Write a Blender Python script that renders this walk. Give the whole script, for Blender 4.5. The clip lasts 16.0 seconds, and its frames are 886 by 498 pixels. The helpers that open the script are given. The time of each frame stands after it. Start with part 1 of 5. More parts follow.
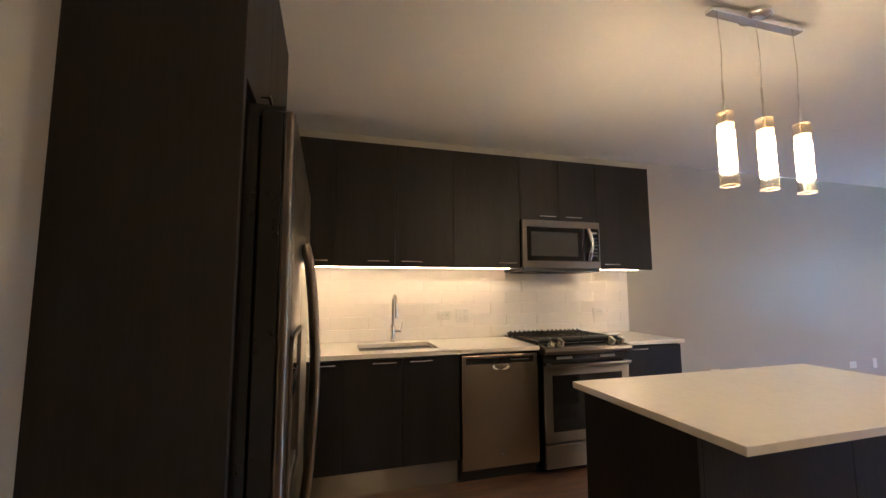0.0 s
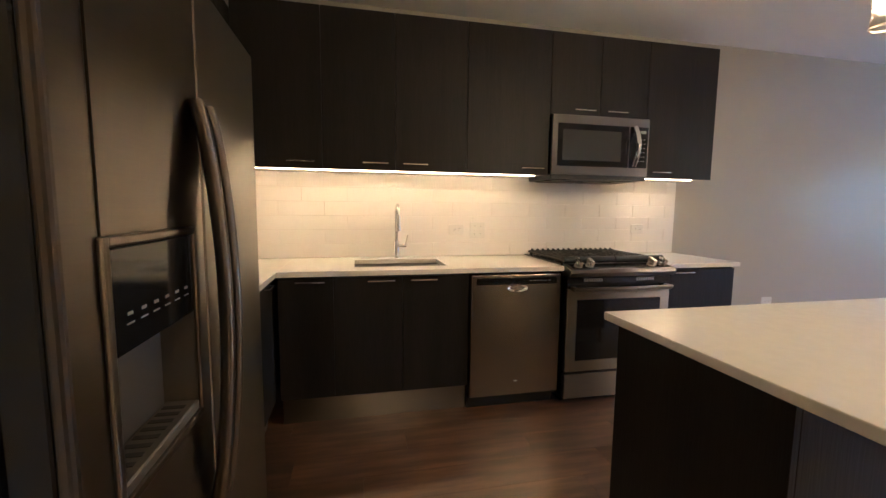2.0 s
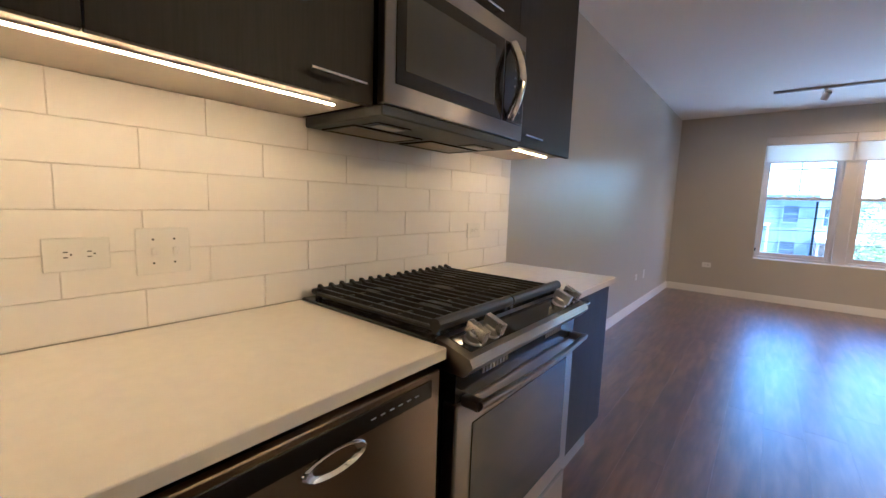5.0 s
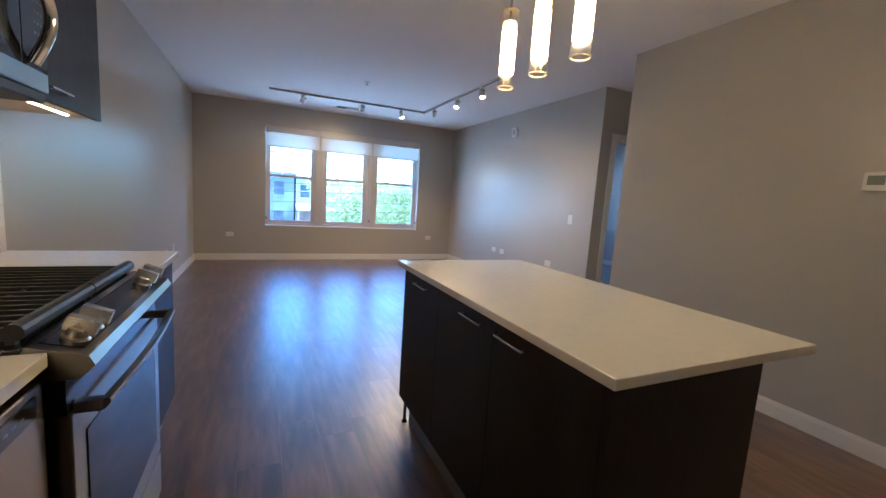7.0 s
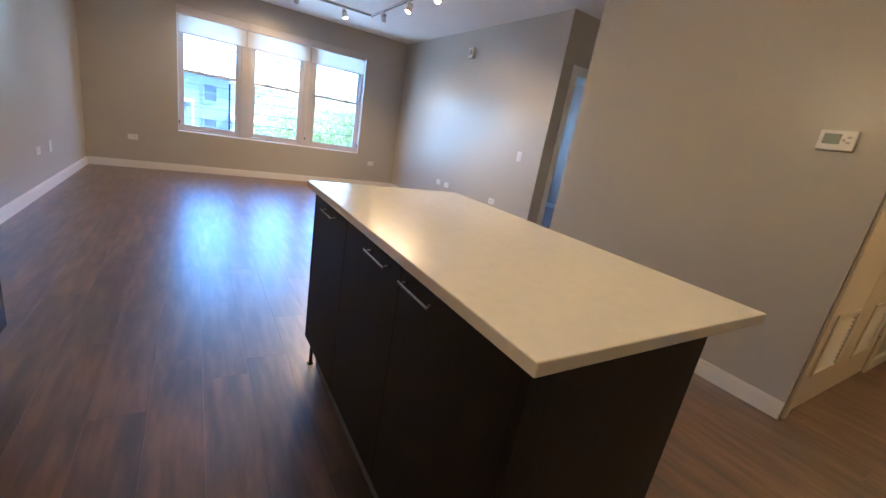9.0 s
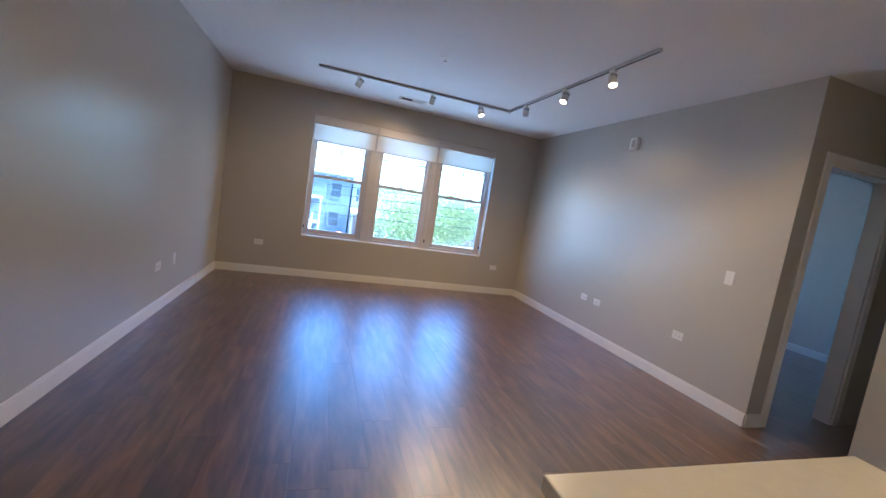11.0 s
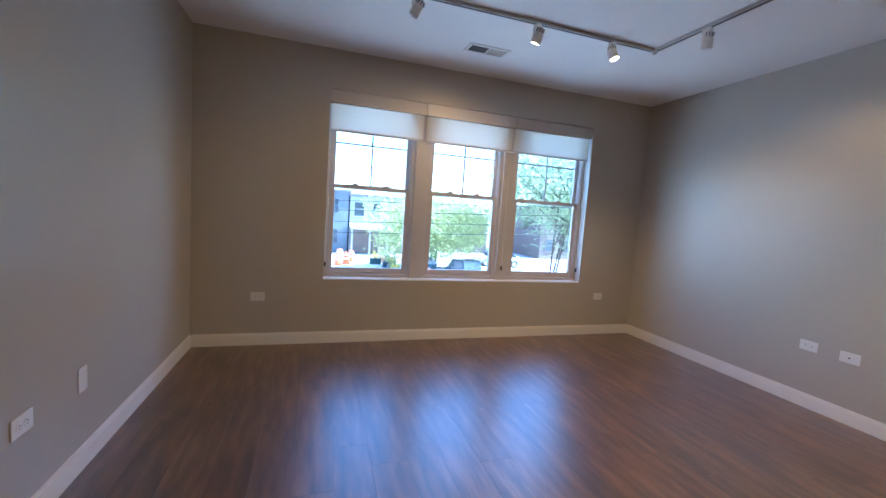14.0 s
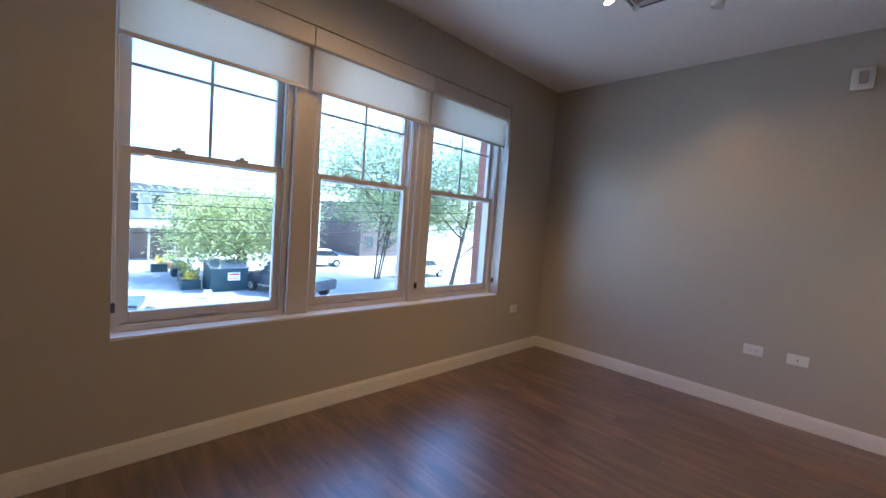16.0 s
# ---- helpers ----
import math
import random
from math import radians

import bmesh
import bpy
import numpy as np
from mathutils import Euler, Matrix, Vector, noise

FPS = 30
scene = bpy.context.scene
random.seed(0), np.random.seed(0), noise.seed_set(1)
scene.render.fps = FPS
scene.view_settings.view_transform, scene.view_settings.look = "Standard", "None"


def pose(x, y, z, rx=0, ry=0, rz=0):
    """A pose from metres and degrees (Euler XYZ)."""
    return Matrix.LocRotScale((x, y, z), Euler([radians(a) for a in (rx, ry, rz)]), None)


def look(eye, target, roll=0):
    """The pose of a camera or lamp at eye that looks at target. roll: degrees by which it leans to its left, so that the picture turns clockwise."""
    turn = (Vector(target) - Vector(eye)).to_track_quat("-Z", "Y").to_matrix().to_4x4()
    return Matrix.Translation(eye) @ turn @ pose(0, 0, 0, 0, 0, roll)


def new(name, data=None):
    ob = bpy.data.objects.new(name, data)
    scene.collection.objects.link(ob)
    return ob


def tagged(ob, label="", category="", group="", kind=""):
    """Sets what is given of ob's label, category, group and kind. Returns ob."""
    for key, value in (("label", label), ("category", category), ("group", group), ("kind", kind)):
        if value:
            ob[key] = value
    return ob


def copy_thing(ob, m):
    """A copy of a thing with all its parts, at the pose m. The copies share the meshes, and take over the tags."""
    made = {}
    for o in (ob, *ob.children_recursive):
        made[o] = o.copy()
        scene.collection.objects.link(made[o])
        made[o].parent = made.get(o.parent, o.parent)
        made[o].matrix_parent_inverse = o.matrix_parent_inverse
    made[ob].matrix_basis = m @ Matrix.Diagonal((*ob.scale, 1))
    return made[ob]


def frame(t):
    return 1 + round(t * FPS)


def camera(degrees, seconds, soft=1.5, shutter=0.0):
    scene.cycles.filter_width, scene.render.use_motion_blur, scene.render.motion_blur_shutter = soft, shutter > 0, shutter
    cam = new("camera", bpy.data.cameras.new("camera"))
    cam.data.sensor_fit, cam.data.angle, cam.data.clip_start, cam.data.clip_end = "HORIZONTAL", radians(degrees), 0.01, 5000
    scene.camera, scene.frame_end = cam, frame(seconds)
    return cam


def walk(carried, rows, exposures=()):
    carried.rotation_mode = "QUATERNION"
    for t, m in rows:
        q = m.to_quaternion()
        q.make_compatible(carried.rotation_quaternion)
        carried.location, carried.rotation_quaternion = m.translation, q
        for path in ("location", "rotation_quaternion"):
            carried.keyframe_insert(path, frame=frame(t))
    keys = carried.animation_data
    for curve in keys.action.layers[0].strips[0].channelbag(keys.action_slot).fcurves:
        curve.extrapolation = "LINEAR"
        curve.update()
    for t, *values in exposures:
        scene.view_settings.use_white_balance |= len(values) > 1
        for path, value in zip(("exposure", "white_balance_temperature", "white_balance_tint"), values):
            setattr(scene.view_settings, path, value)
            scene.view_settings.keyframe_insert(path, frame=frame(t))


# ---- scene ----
cam = camera(96.0, 16.0)
PATH = [
    (0.0, pose(3.336, 0.837, 1.338, 95.718, 0.215, 74.011)),
    (0.5, pose(3.346, 0.853, 1.326, 92.693, 0.250, 73.363)),
    (1.0, pose(3.232, 0.923, 1.286, 89.834, 0.183, 73.189)),
    (1.5, pose(3.083, 1.039, 1.302, 86.828, -0.158, 75.509)),
    (2.0, pose(2.918, 1.079, 1.270, 84.190, -0.585, 77.999)),
    (2.5, pose(2.659, 1.136, 1.252, 82.569, -1.188, 76.673)),
    (3.0, pose(2.360, 1.293, 1.221, 79.971, -1.695, 73.057)),
    (3.2, pose(2.238, 1.351, 1.221, 80.258, -1.583, 72.741)),
    (5.3, pose(1.122, 1.643, 1.277, 83.759, -1.297, 28.442)),
    (5.5, pose(1.093, 1.652, 1.287, 84.140, -0.703, 20.652)),
    (6.0, pose(1.060, 1.714, 1.287, 85.409, -0.522, 4.119)),
    (6.5, pose(1.051, 1.585, 1.279, 85.781, -2.362, -10.843)),
    (7.0, pose(1.022, 1.361, 1.264, 82.741, -3.737, -24.084)),
    (7.5, pose(1.062, 1.228, 1.217, 78.921, -8.728, -33.229)),
    (8.0, pose(1.079, 1.182, 1.135, 71.465, -12.358, -36.031)),
    (8.5, pose(1.152, 1.298, 1.139, 69.818, -12.551, -35.922)),
    (9.0, pose(1.269, 1.578, 1.209, 73.877, -9.490, -30.543)),
    (9.2, pose(1.285, 1.712, 1.229, 75.663, -8.953, -28.492)),
    (11.3, pose(1.305, 3.093, 1.332, 84.255, -7.449, -12.739)),
    (11.5, pose(1.386, 3.239, 1.337, 84.561, -6.257, -9.818)),
    (12.0, pose(1.309, 3.636, 1.245, 85.518, -5.955, -7.415)),
    (12.5, pose(1.259, 4.008, 1.299, 84.131, -5.156, -9.244)),
    (13.0, pose(1.251, 4.386, 1.249, 83.739, -4.750, -14.106)),
    (13.5, pose(1.086, 4.773, 1.275, 83.782, -4.659, -15.233)),
    (14.0, pose(0.987, 5.118, 1.284, 84.757, -3.910, -17.466)),
    (14.5, pose(0.924, 5.518, 1.296, 85.145, -3.801, -17.904)),
    (15.0, pose(0.841, 5.909, 1.269, 86.455, -3.650, -22.417)),
    (15.5, pose(0.834, 6.256, 1.229, 85.686, -3.856, -30.567)),
    (16.0, pose(0.889, 6.630, 1.235, 86.160, -4.257, -43.994)),
]
walk(cam, PATH, exposures=[
    (0.0, 4.3, 4450, 7), (2.0, 4.35, 4400, 7), (3.0, 4.45, 4400, 7), (5.5, 3.9, 4450, 5), (6.5, 3.85, 4300, 4), (7.5, 3.6, 4400, 4), (8.0, 3.5, 4450, 4), (9.0, 4.15, 4600, 5),
    (11.5, 3.55, 4450, 4), (12.5, 3.43, 4450, 4), (13.5, 3.4, 4600, 5), (14.5, 3.32, 4800, 7), (16.0, 2.85, 5100, 9)])

# ---- daylight ----
world = bpy.data.worlds.new("sky")
scene.world = world
world.use_nodes = True
wn = world.node_tree.nodes
sky = wn.new("ShaderNodeTexSky")
sky.sky_type = "NISHITA"
sky.sun_disc = False
sky.sun_elevation = radians(48)
sky.sun_rotation = radians(101)
wn["Background"].inputs[1].default_value = 0.15
world.node_tree.links.new(sky.outputs[0], wn["Background"].inputs[0])
sun = new("sun", bpy.data.lights.new("sun", "SUN"))
sun.data.energy, sun.data.angle, sun.data.color = 5.0, radians(0.5), (1.0, 0.95, 0.86)
sun.matrix_world = look((40, -8, 45), (0, 0, 0))


def lamp(name, kind, m, energy, colour, size=0.05, spot=0):
    ob = new(name, bpy.data.lights.new(name, kind))
    ob.data.energy, ob.data.color = energy, colour
    if kind == "AREA":
        ob.data.shape, ob.data.size, ob.data.size_y = "RECTANGLE", size[0], size[1]
    else:
        ob.data.shadow_soft_size = size
    if kind == "SPOT":
        ob.data.spot_size, ob.data.spot_blend = radians(spot), 0.6
    ob.matrix_world = m
    return ob


SPOT_W = 5.5      # a lit track head
HALL_E = 5.0      # glow of the hall lamp's bowl
BATH_E = 3.5

# ---- materials ----
def mat(name, colour, rough=0.5, metal=0.0, vary=0.06, scale=6.0, bump=0.05, fine=120.0, stretch=(1, 1, 1), rough_vary=0.08,
        emit=None, strength=0.0, spec=0.5, per_object=0.0, coat=0.0, brushed=None):
    """A surface with broad blotches, fine grain and relief."""
    m = bpy.data.materials.new(name)
    m.use_nodes = True
    n, l = m.node_tree.nodes, m.node_tree.links
    b = n["Principled BSDF"]
    tc = n.new("ShaderNodeTexCoord")
    mp = n.new("ShaderNodeMapping")
    mp.inputs["Scale"].default_value = stretch
    l.new(tc.outputs["Object"], mp.inputs[0])
    big, small = n.new("ShaderNodeTexNoise"), n.new("ShaderNodeTexNoise")
    big.inputs["Scale"].default_value, big.inputs["Detail"].default_value = scale, 5
    small.inputs["Scale"].default_value, small.inputs["Detail"].default_value = fine, 3
    l.new(mp.outputs[0], big.inputs["Vector"])
    l.new(mp.outputs[0], small.inputs["Vector"])
    mix = n.new("ShaderNodeMath")
    mix.operation = "MULTIPLY_ADD"
    mix.inputs[1].default_value = 0.5
    l.new(small.outputs[0], mix.inputs[0])
    l.new(big.outputs[0], mix.inputs[2])
    ramp = n.new("ShaderNodeValToRGB")
    ramp.color_ramp.elements[0].position, ramp.color_ramp.elements[1].position = 0.45, 1.05
    ramp.color_ramp.elements[0].color = (*[max(0, c * (1 - vary)) for c in colour], 1)
    ramp.color_ramp.elements[1].color = (*[min(1, c * (1 + vary)) for c in colour], 1)
    l.new(mix.outputs[0], ramp.inputs[0])
    last = ramp.outputs[0]
    if per_object:
        info = n.new("ShaderNodeObjectInfo")
        mr = n.new("ShaderNodeMapRange")
        mr.inputs[3].default_value, mr.inputs[4].default_value = 1 - per_object, 1 + per_object
        l.new(info.outputs["Random"], mr.inputs[0])
        hsv = n.new("ShaderNodeHueSaturation")
        l.new(mr.outputs[0], hsv.inputs["Value"])
        l.new(last, hsv.inputs["Color"])
        last = hsv.outputs[0]
    l.new(last, b.inputs["Base Color"])
    rr = n.new("ShaderNodeMapRange")
    rr.inputs[3].default_value, rr.inputs[4].default_value = max(0.02, rough - rough_vary), min(1, rough + rough_vary)
    l.new(big.outputs[0], rr.inputs[0])
    l.new(rr.outputs[0], b.inputs["Roughness"])
    b.inputs["Metallic"].default_value = metal
    b.inputs["Specular IOR Level"].default_value = spec
    b.inputs["Coat Weight"].default_value = coat
    b.inputs["Coat Roughness"].default_value = 0.12
    if brushed is not None:
        tg = n.new("ShaderNodeTangent")
        tg.direction_type, tg.axis = "RADIAL", "Z"
        l.new(tg.outputs[0], b.inputs["Tangent"])
        b.inputs["Anisotropic"].default_value, b.inputs["Anisotropic Rotation"].default_value = 1.0, brushed
    if bump:
        bp = n.new("ShaderNodeBump")
        bp.inputs["Strength"].default_value, bp.inputs["Distance"].default_value = bump, 0.004
        l.new(mix.outputs[0], bp.inputs["Height"])
        l.new(bp.outputs[0], b.inputs["Normal"])
    if emit:
        b.inputs["Emission Color"].default_value = (*emit, 1)
        b.inputs["Emission Strength"].default_value = strength
    return m


def glass(name, tint=(1, 1, 1), gloss=0.05, clear=1.0):
    """Thin clear glass: it lets light straight through and mirrors a little."""
    m = bpy.data.materials.new(name)
    m.use_nodes = True
    n, l = m.node_tree.nodes, m.node_tree.links
    n.remove(n["Principled BSDF"])
    tr, gl, mx = n.new("ShaderNodeBsdfTransparent"), n.new("ShaderNodeBsdfGlossy"), n.new("ShaderNodeMixShader")
    tr.inputs[0].default_value = (*[c * clear for c in tint], 1)
    gl.inputs["Roughness"].default_value = 0.02
    mx.inputs[0].default_value = gloss
    l.new(tr.outputs[0], mx.inputs[1])
    l.new(gl.outputs[0], mx.inputs[2])
    l.new(mx.outputs[0], n["Material Output"].inputs[0])
    return m


def translucent(name, colour, glow=0.5):
    """Cloth that daylight shines through."""
    m = bpy.data.materials.new(name)
    m.use_nodes = True
    n, l = m.node_tree.nodes, m.node_tree.links
    n.remove(n["Principled BSDF"])
    df, tl, mx = n.new("ShaderNodeBsdfDiffuse"), n.new("ShaderNodeBsdfTranslucent"), n.new("ShaderNodeMixShader")
    nz = n.new("ShaderNodeTexNoise")
    nz.inputs["Scale"].default_value = 300
    rp = n.new("ShaderNodeValToRGB")
    rp.color_ramp.elements[0].color = (*[c * 0.9 for c in colour], 1)
    rp.color_ramp.elements[1].color = (*colour, 1)
    l.new(nz.outputs[0], rp.inputs[0])
    l.new(rp.outputs[0], df.inputs[0])
    l.new(rp.outputs[0], tl.inputs[0])
    mx.inputs[0].default_value = glow
    l.new(df.outputs[0], mx.inputs[1])
    l.new(tl.outputs[0], mx.inputs[2])
    l.new(mx.outputs[0], n["Material Output"].inputs[0])
    return m


WALL = mat("wall_paint", (0.455, 0.42, 0.352), 0.34, vary=0.025, scale=1.2, bump=0.06, fine=240, rough_vary=0.05)
CEIL = mat("ceiling_paint", (0.83, 0.81, 0.77), 0.8, vary=0.02, scale=1.0, bump=0.08, fine=200)
TRIM = mat("trim_paint", (0.76, 0.73, 0.67), 0.38, vary=0.03, scale=4, bump=0.03)
# cream, yellowed further to hold the warm light of the hall lamp
DOORP = mat("door_paint_warm_lit", (0.72, 0.64, 0.49), 0.35, vary=0.03, scale=3, bump=0.03)
DARKW = mat("dark_oak_laminate", (0.013, 0.0105, 0.0095), 0.5, vary=0.55, scale=7, fine=160, bump=0.35, stretch=(1, 1, 0.06), spec=0.28)
DARKH = mat("dark_oak_laminate_side", (0.013, 0.0105, 0.0095), 0.5, vary=0.55, scale=7, fine=160, bump=0.35, stretch=(1, 1, 0.06), spec=0.28)
QUARTZ = mat("quartz_top", (0.74, 0.70, 0.63), 0.19, vary=0.03, scale=30, fine=400, bump=0.01, rough_vary=0.02)
TILE = mat("white_wall_tile", (0.80, 0.765, 0.71), 0.42, vary=0.015, scale=5, fine=60, bump=0.02, per_object=0.01, rough_vary=0.03)
GROUT = mat("tile_grout", (0.68, 0.63, 0.56), 0.85, vary=0.12, scale=8)
STEEL = mat("brushed_steel", (0.32, 0.26, 0.20), 0.22, 1.0, vary=0.06, scale=2, fine=260, bump=0.0, stretch=(1, 1, 0.03), rough_vary=0.02, brushed=0.25)
STEELH = mat("brushed_steel_across", (0.27, 0.25, 0.23), 0.30, 1.0, vary=0.06, scale=2, fine=260, bump=0.03, stretch=(1, 0.03, 1), rough_vary=0.05, brushed=0.25)
DARKST = mat("fridge_steel", (0.17, 0.145, 0.12), 0.30, 1.0, vary=0.06, scale=2, fine=260, bump=0.03, stretch=(0.03, 1, 1), rough_vary=0.05, brushed=0.25)
CHROME = mat("chrome", (0.78, 0.77, 0.75), 0.10, 1.0, vary=0.02, bump=0.0)
NICKEL = mat("satin_nickel", (0.62, 0.60, 0.56), 0.28, 1.0, vary=0.03, bump=0.01)
BLACK = mat("black_enamel", (0.012, 0.012, 0.013), 0.18, vary=0.2, scale=8, bump=0.01)
IRON = mat("cast_iron", (0.018, 0.019, 0.021), 0.5, vary=0.3, scale=30, bump=0.2)
BGLASS = mat("black_glass", (0.008, 0.008, 0.009), 0.06, vary=0.1, bump=0.0)
PLASTIC = mat("white_plastic", (0.74, 0.72, 0.67), 0.35, vary=0.02, bump=0.0)
SLOT = mat("dark_slot", (0.03, 0.028, 0.025), 0.6, vary=0.1, bump=0.0)
GREYP = mat("grey_print", (0.22, 0.22, 0.22), 0.5, vary=0.05, bump=0.0)
LCD = mat("lcd_green", (0.22, 0.26, 0.20), 0.2, vary=0.05, bump=0.0)
PANELG = mat("grey_panel", (0.42, 0.40, 0.36), 0.45, vary=0.05)
# metal colour carries the amber of lamp light mirrored in the mesh
FILTER = mat("filter_mesh_amber_lit", (0.20, 0.145, 0.085), 0.35, 0.8, vary=0.2, scale=40, fine=300, bump=0.3)
DISP = mat("dispenser_steel", (0.13, 0.115, 0.095), 0.4, 0.5, vary=0.05)
UNDER = mat("cabinet_underside", (0.55, 0.48, 0.40), 0.5, vary=0.05)
LED = mat("led_strip", (0.9, 0.8, 0.6), 0.5, emit=(1.0, 0.56, 0.21), strength=5.8, bump=0)
BULB = mat("frosted_glow", (0.9, 0.85, 0.75), 0.5, emit=(1.0, 0.58, 0.22), strength=5.2, bump=0)
SPOTON = mat("lamp_face_lit", (0.9, 0.85, 0.7), 0.4, emit=(1.0, 0.66, 0.30), strength=8.0, bump=0)
CLEAR = glass("clear_glass", (0.97, 0.95, 0.92), 0.06)
# blue-grey tint dims and cools the glare of the daylight outside
PANE = glass("window_glass", (0.82, 0.89, 0.96))
# pale warm tint holds the lamp's glow in the pendant rims and tube ends
FROST = translucent("glow_tinted_glass", (0.86, 0.78, 0.64), 0.5)
SHADE = translucent("roller_shade_cloth", (0.80, 0.76, 0.68), 0.58)
# vinyl colour greyed to hold the backlit shade of its room side
FRAMEW = mat("window_vinyl", (0.54, 0.50, 0.46), 0.4, vary=0.03, bump=0.02)
MUNT = mat("window_bar", (0.35, 0.36, 0.38), 0.4, vary=0.03, bump=0.0)
BTILE = mat("bath_floor_tile", (0.62, 0.58, 0.5), 0.3, vary=0.05)
MIRROR = mat("mirror", (0.85, 0.85, 0.84), 0.02, 1.0, vary=0.0, bump=0, rough_vary=0)
# outdoors
CONC = mat("concrete", (0.40, 0.385, 0.36), 0.85, vary=0.18, scale=0.4, fine=12, bump=0.2)
SIDING = mat("grey_siding", (0.33, 0.33, 0.33), 0.7, vary=0.1, scale=1, fine=20)
SIDEB = mat("blue_grey_siding", (0.13, 0.145, 0.17), 0.7, vary=0.1, scale=1, fine=20)
BRICKM = mat("red_brick", (0.26, 0.11, 0.07), 0.85, vary=0.25, scale=3, fine=30, bump=0.3, per_object=0.15)
BROWN = mat("brown_brick_far", (0.16, 0.12, 0.10), 0.85, vary=0.2, scale=2, fine=20)
ROOFM = mat("roof_felt", (0.12, 0.12, 0.13), 0.9, vary=0.15)
BARK = mat("bark", (0.10, 0.075, 0.055), 0.9, vary=0.35, scale=6, fine=40, bump=0.5, stretch=(1, 1, 0.2))
# leaf colours lifted above foliage's own, to hold the outdoor glare and haze
LEAF = translucent("leaves_light_hazed", (0.43, 0.45, 0.20), 0.5)
LEAF2 = translucent("leaves_dark_hazed", (0.29, 0.34, 0.18), 0.45)
POLEM = mat("pole_wood", (0.20, 0.16, 0.13), 0.9, vary=0.2, scale=3, fine=40, stretch=(1, 1, 0.1))
CARW = mat("white_car_paint", (0.75, 0.75, 0.75), 0.2, vary=0.02, bump=0)
CARD = mat("dark_car_paint", (0.03, 0.035, 0.045), 0.2, vary=0.05, bump=0)
CARGL = mat("car_glass", (0.05, 0.06, 0.07), 0.08, vary=0.02, bump=0)
RUBBER = mat("tyre_rubber", (0.02, 0.02, 0.02), 0.8, vary=0.1)
GREENBIN = mat("bin_green", (0.02, 0.05, 0.06), 0.5, vary=0.1)
ORANGE = mat("orange_plastic", (0.75, 0.17, 0.05), 0.5, vary=0.1)
YELLOW = mat("yellow_flower", (0.60, 0.45, 0.06), 0.7, vary=0.2)
TERRA = mat("planter_wood", (0.28, 0.17, 0.10), 0.8, vary=0.2)
WHITEP = mat("white_rail_paint", (0.72, 0.72, 0.70), 0.5, vary=0.05)
REDSIGN = mat("red_sign", (0.6, 0.05, 0.04), 0.5, vary=0.05)


def floor_wood():
    """Vinyl oak planks: grain along the plank, a tone for each plank, a worn sheen."""
    m = bpy.data.materials.new("vinyl_oak_plank")
    m.use_nodes = True
    n, l = m.node_tree.nodes, m.node_tree.links
    b = n["Principled BSDF"]
    geo = n.new("ShaderNodeNewGeometry")
    info = n.new("ShaderNodeObjectInfo")
    off = n.new("ShaderNodeVectorMath")
    off.operation = "MULTIPLY_ADD"
    off.inputs[1].default_value = (37, 53, 11)
    l.new(info.outputs["Random"], off.inputs[0])
    l.new(geo.outputs["Position"], off.inputs[2])
    mp = n.new("ShaderNodeMapping")
    mp.inputs["Scale"].default_value = (9, 1.3, 1)
    l.new(off.outputs[0], mp.inputs[0])
    g = n.new("ShaderNodeTexNoise")
    g.inputs["Scale"].default_value, g.inputs["Detail"].default_value, g.inputs["Distortion"].default_value = 2.2, 6, 0.0
    l.new(mp.outputs[0], g.inputs["Vector"])
    rp = n.new("ShaderNodeValToRGB")
    e = rp.color_ramp.elements
    e[0].position, e[1].position = 0.34, 0.68
    e[0].color, e[1].color = (0.054, 0.025, 0.011, 1), (0.205, 0.106, 0.048, 1)
    mid = e.new(0.5)
    mid.color = (0.115, 0.057, 0.026, 1)
    l.new(g.outputs[0], rp.inputs[0])
    mr = n.new("ShaderNodeMapRange")
    mr.inputs[3].default_value, mr.inputs[4].default_value = 0.82, 1.18
    l.new(info.outputs["Random"], mr.inputs[0])
    hsv = n.new("ShaderNodeHueSaturation")
    l.new(rp.outputs[0], hsv.inputs["Color"])
    l.new(mr.outputs[0], hsv.inputs["Value"])
    l.new(hsv.outputs[0], b.inputs["Base Color"])
    wear = n.new("ShaderNodeTexNoise")
    wear.inputs["Scale"].default_value, wear.inputs["Detail"].default_value = 2.0, 2
    l.new(geo.outputs["Position"], wear.inputs["Vector"])
    rr = n.new("ShaderNodeMapRange")
    rr.inputs[1].default_value, rr.inputs[2].default_value = 0.3, 0.7
    rr.inputs[3].default_value, rr.inputs[4].default_value = 0.36, 0.46
    l.new(wear.outputs[0], rr.inputs[0])
    b.inputs["Specular IOR Level"].default_value = 0.6
    b.inputs["Coat Weight"].default_value, b.inputs["Coat Roughness"].default_value, b.inputs["Coat IOR"].default_value = 1.0, 0.32, 1.75
    l.new(rr.outputs[0], b.inputs["Roughness"])
    bp = n.new("ShaderNodeBump")
    bp.inputs["Strength"].default_value, bp.inputs["Distance"].default_value = 0.05, 0.003
    l.new(g.outputs[0], bp.inputs["Height"])
    l.new(bp.outputs[0], b.inputs["Normal"])
    return m


PLANK = floor_wood()


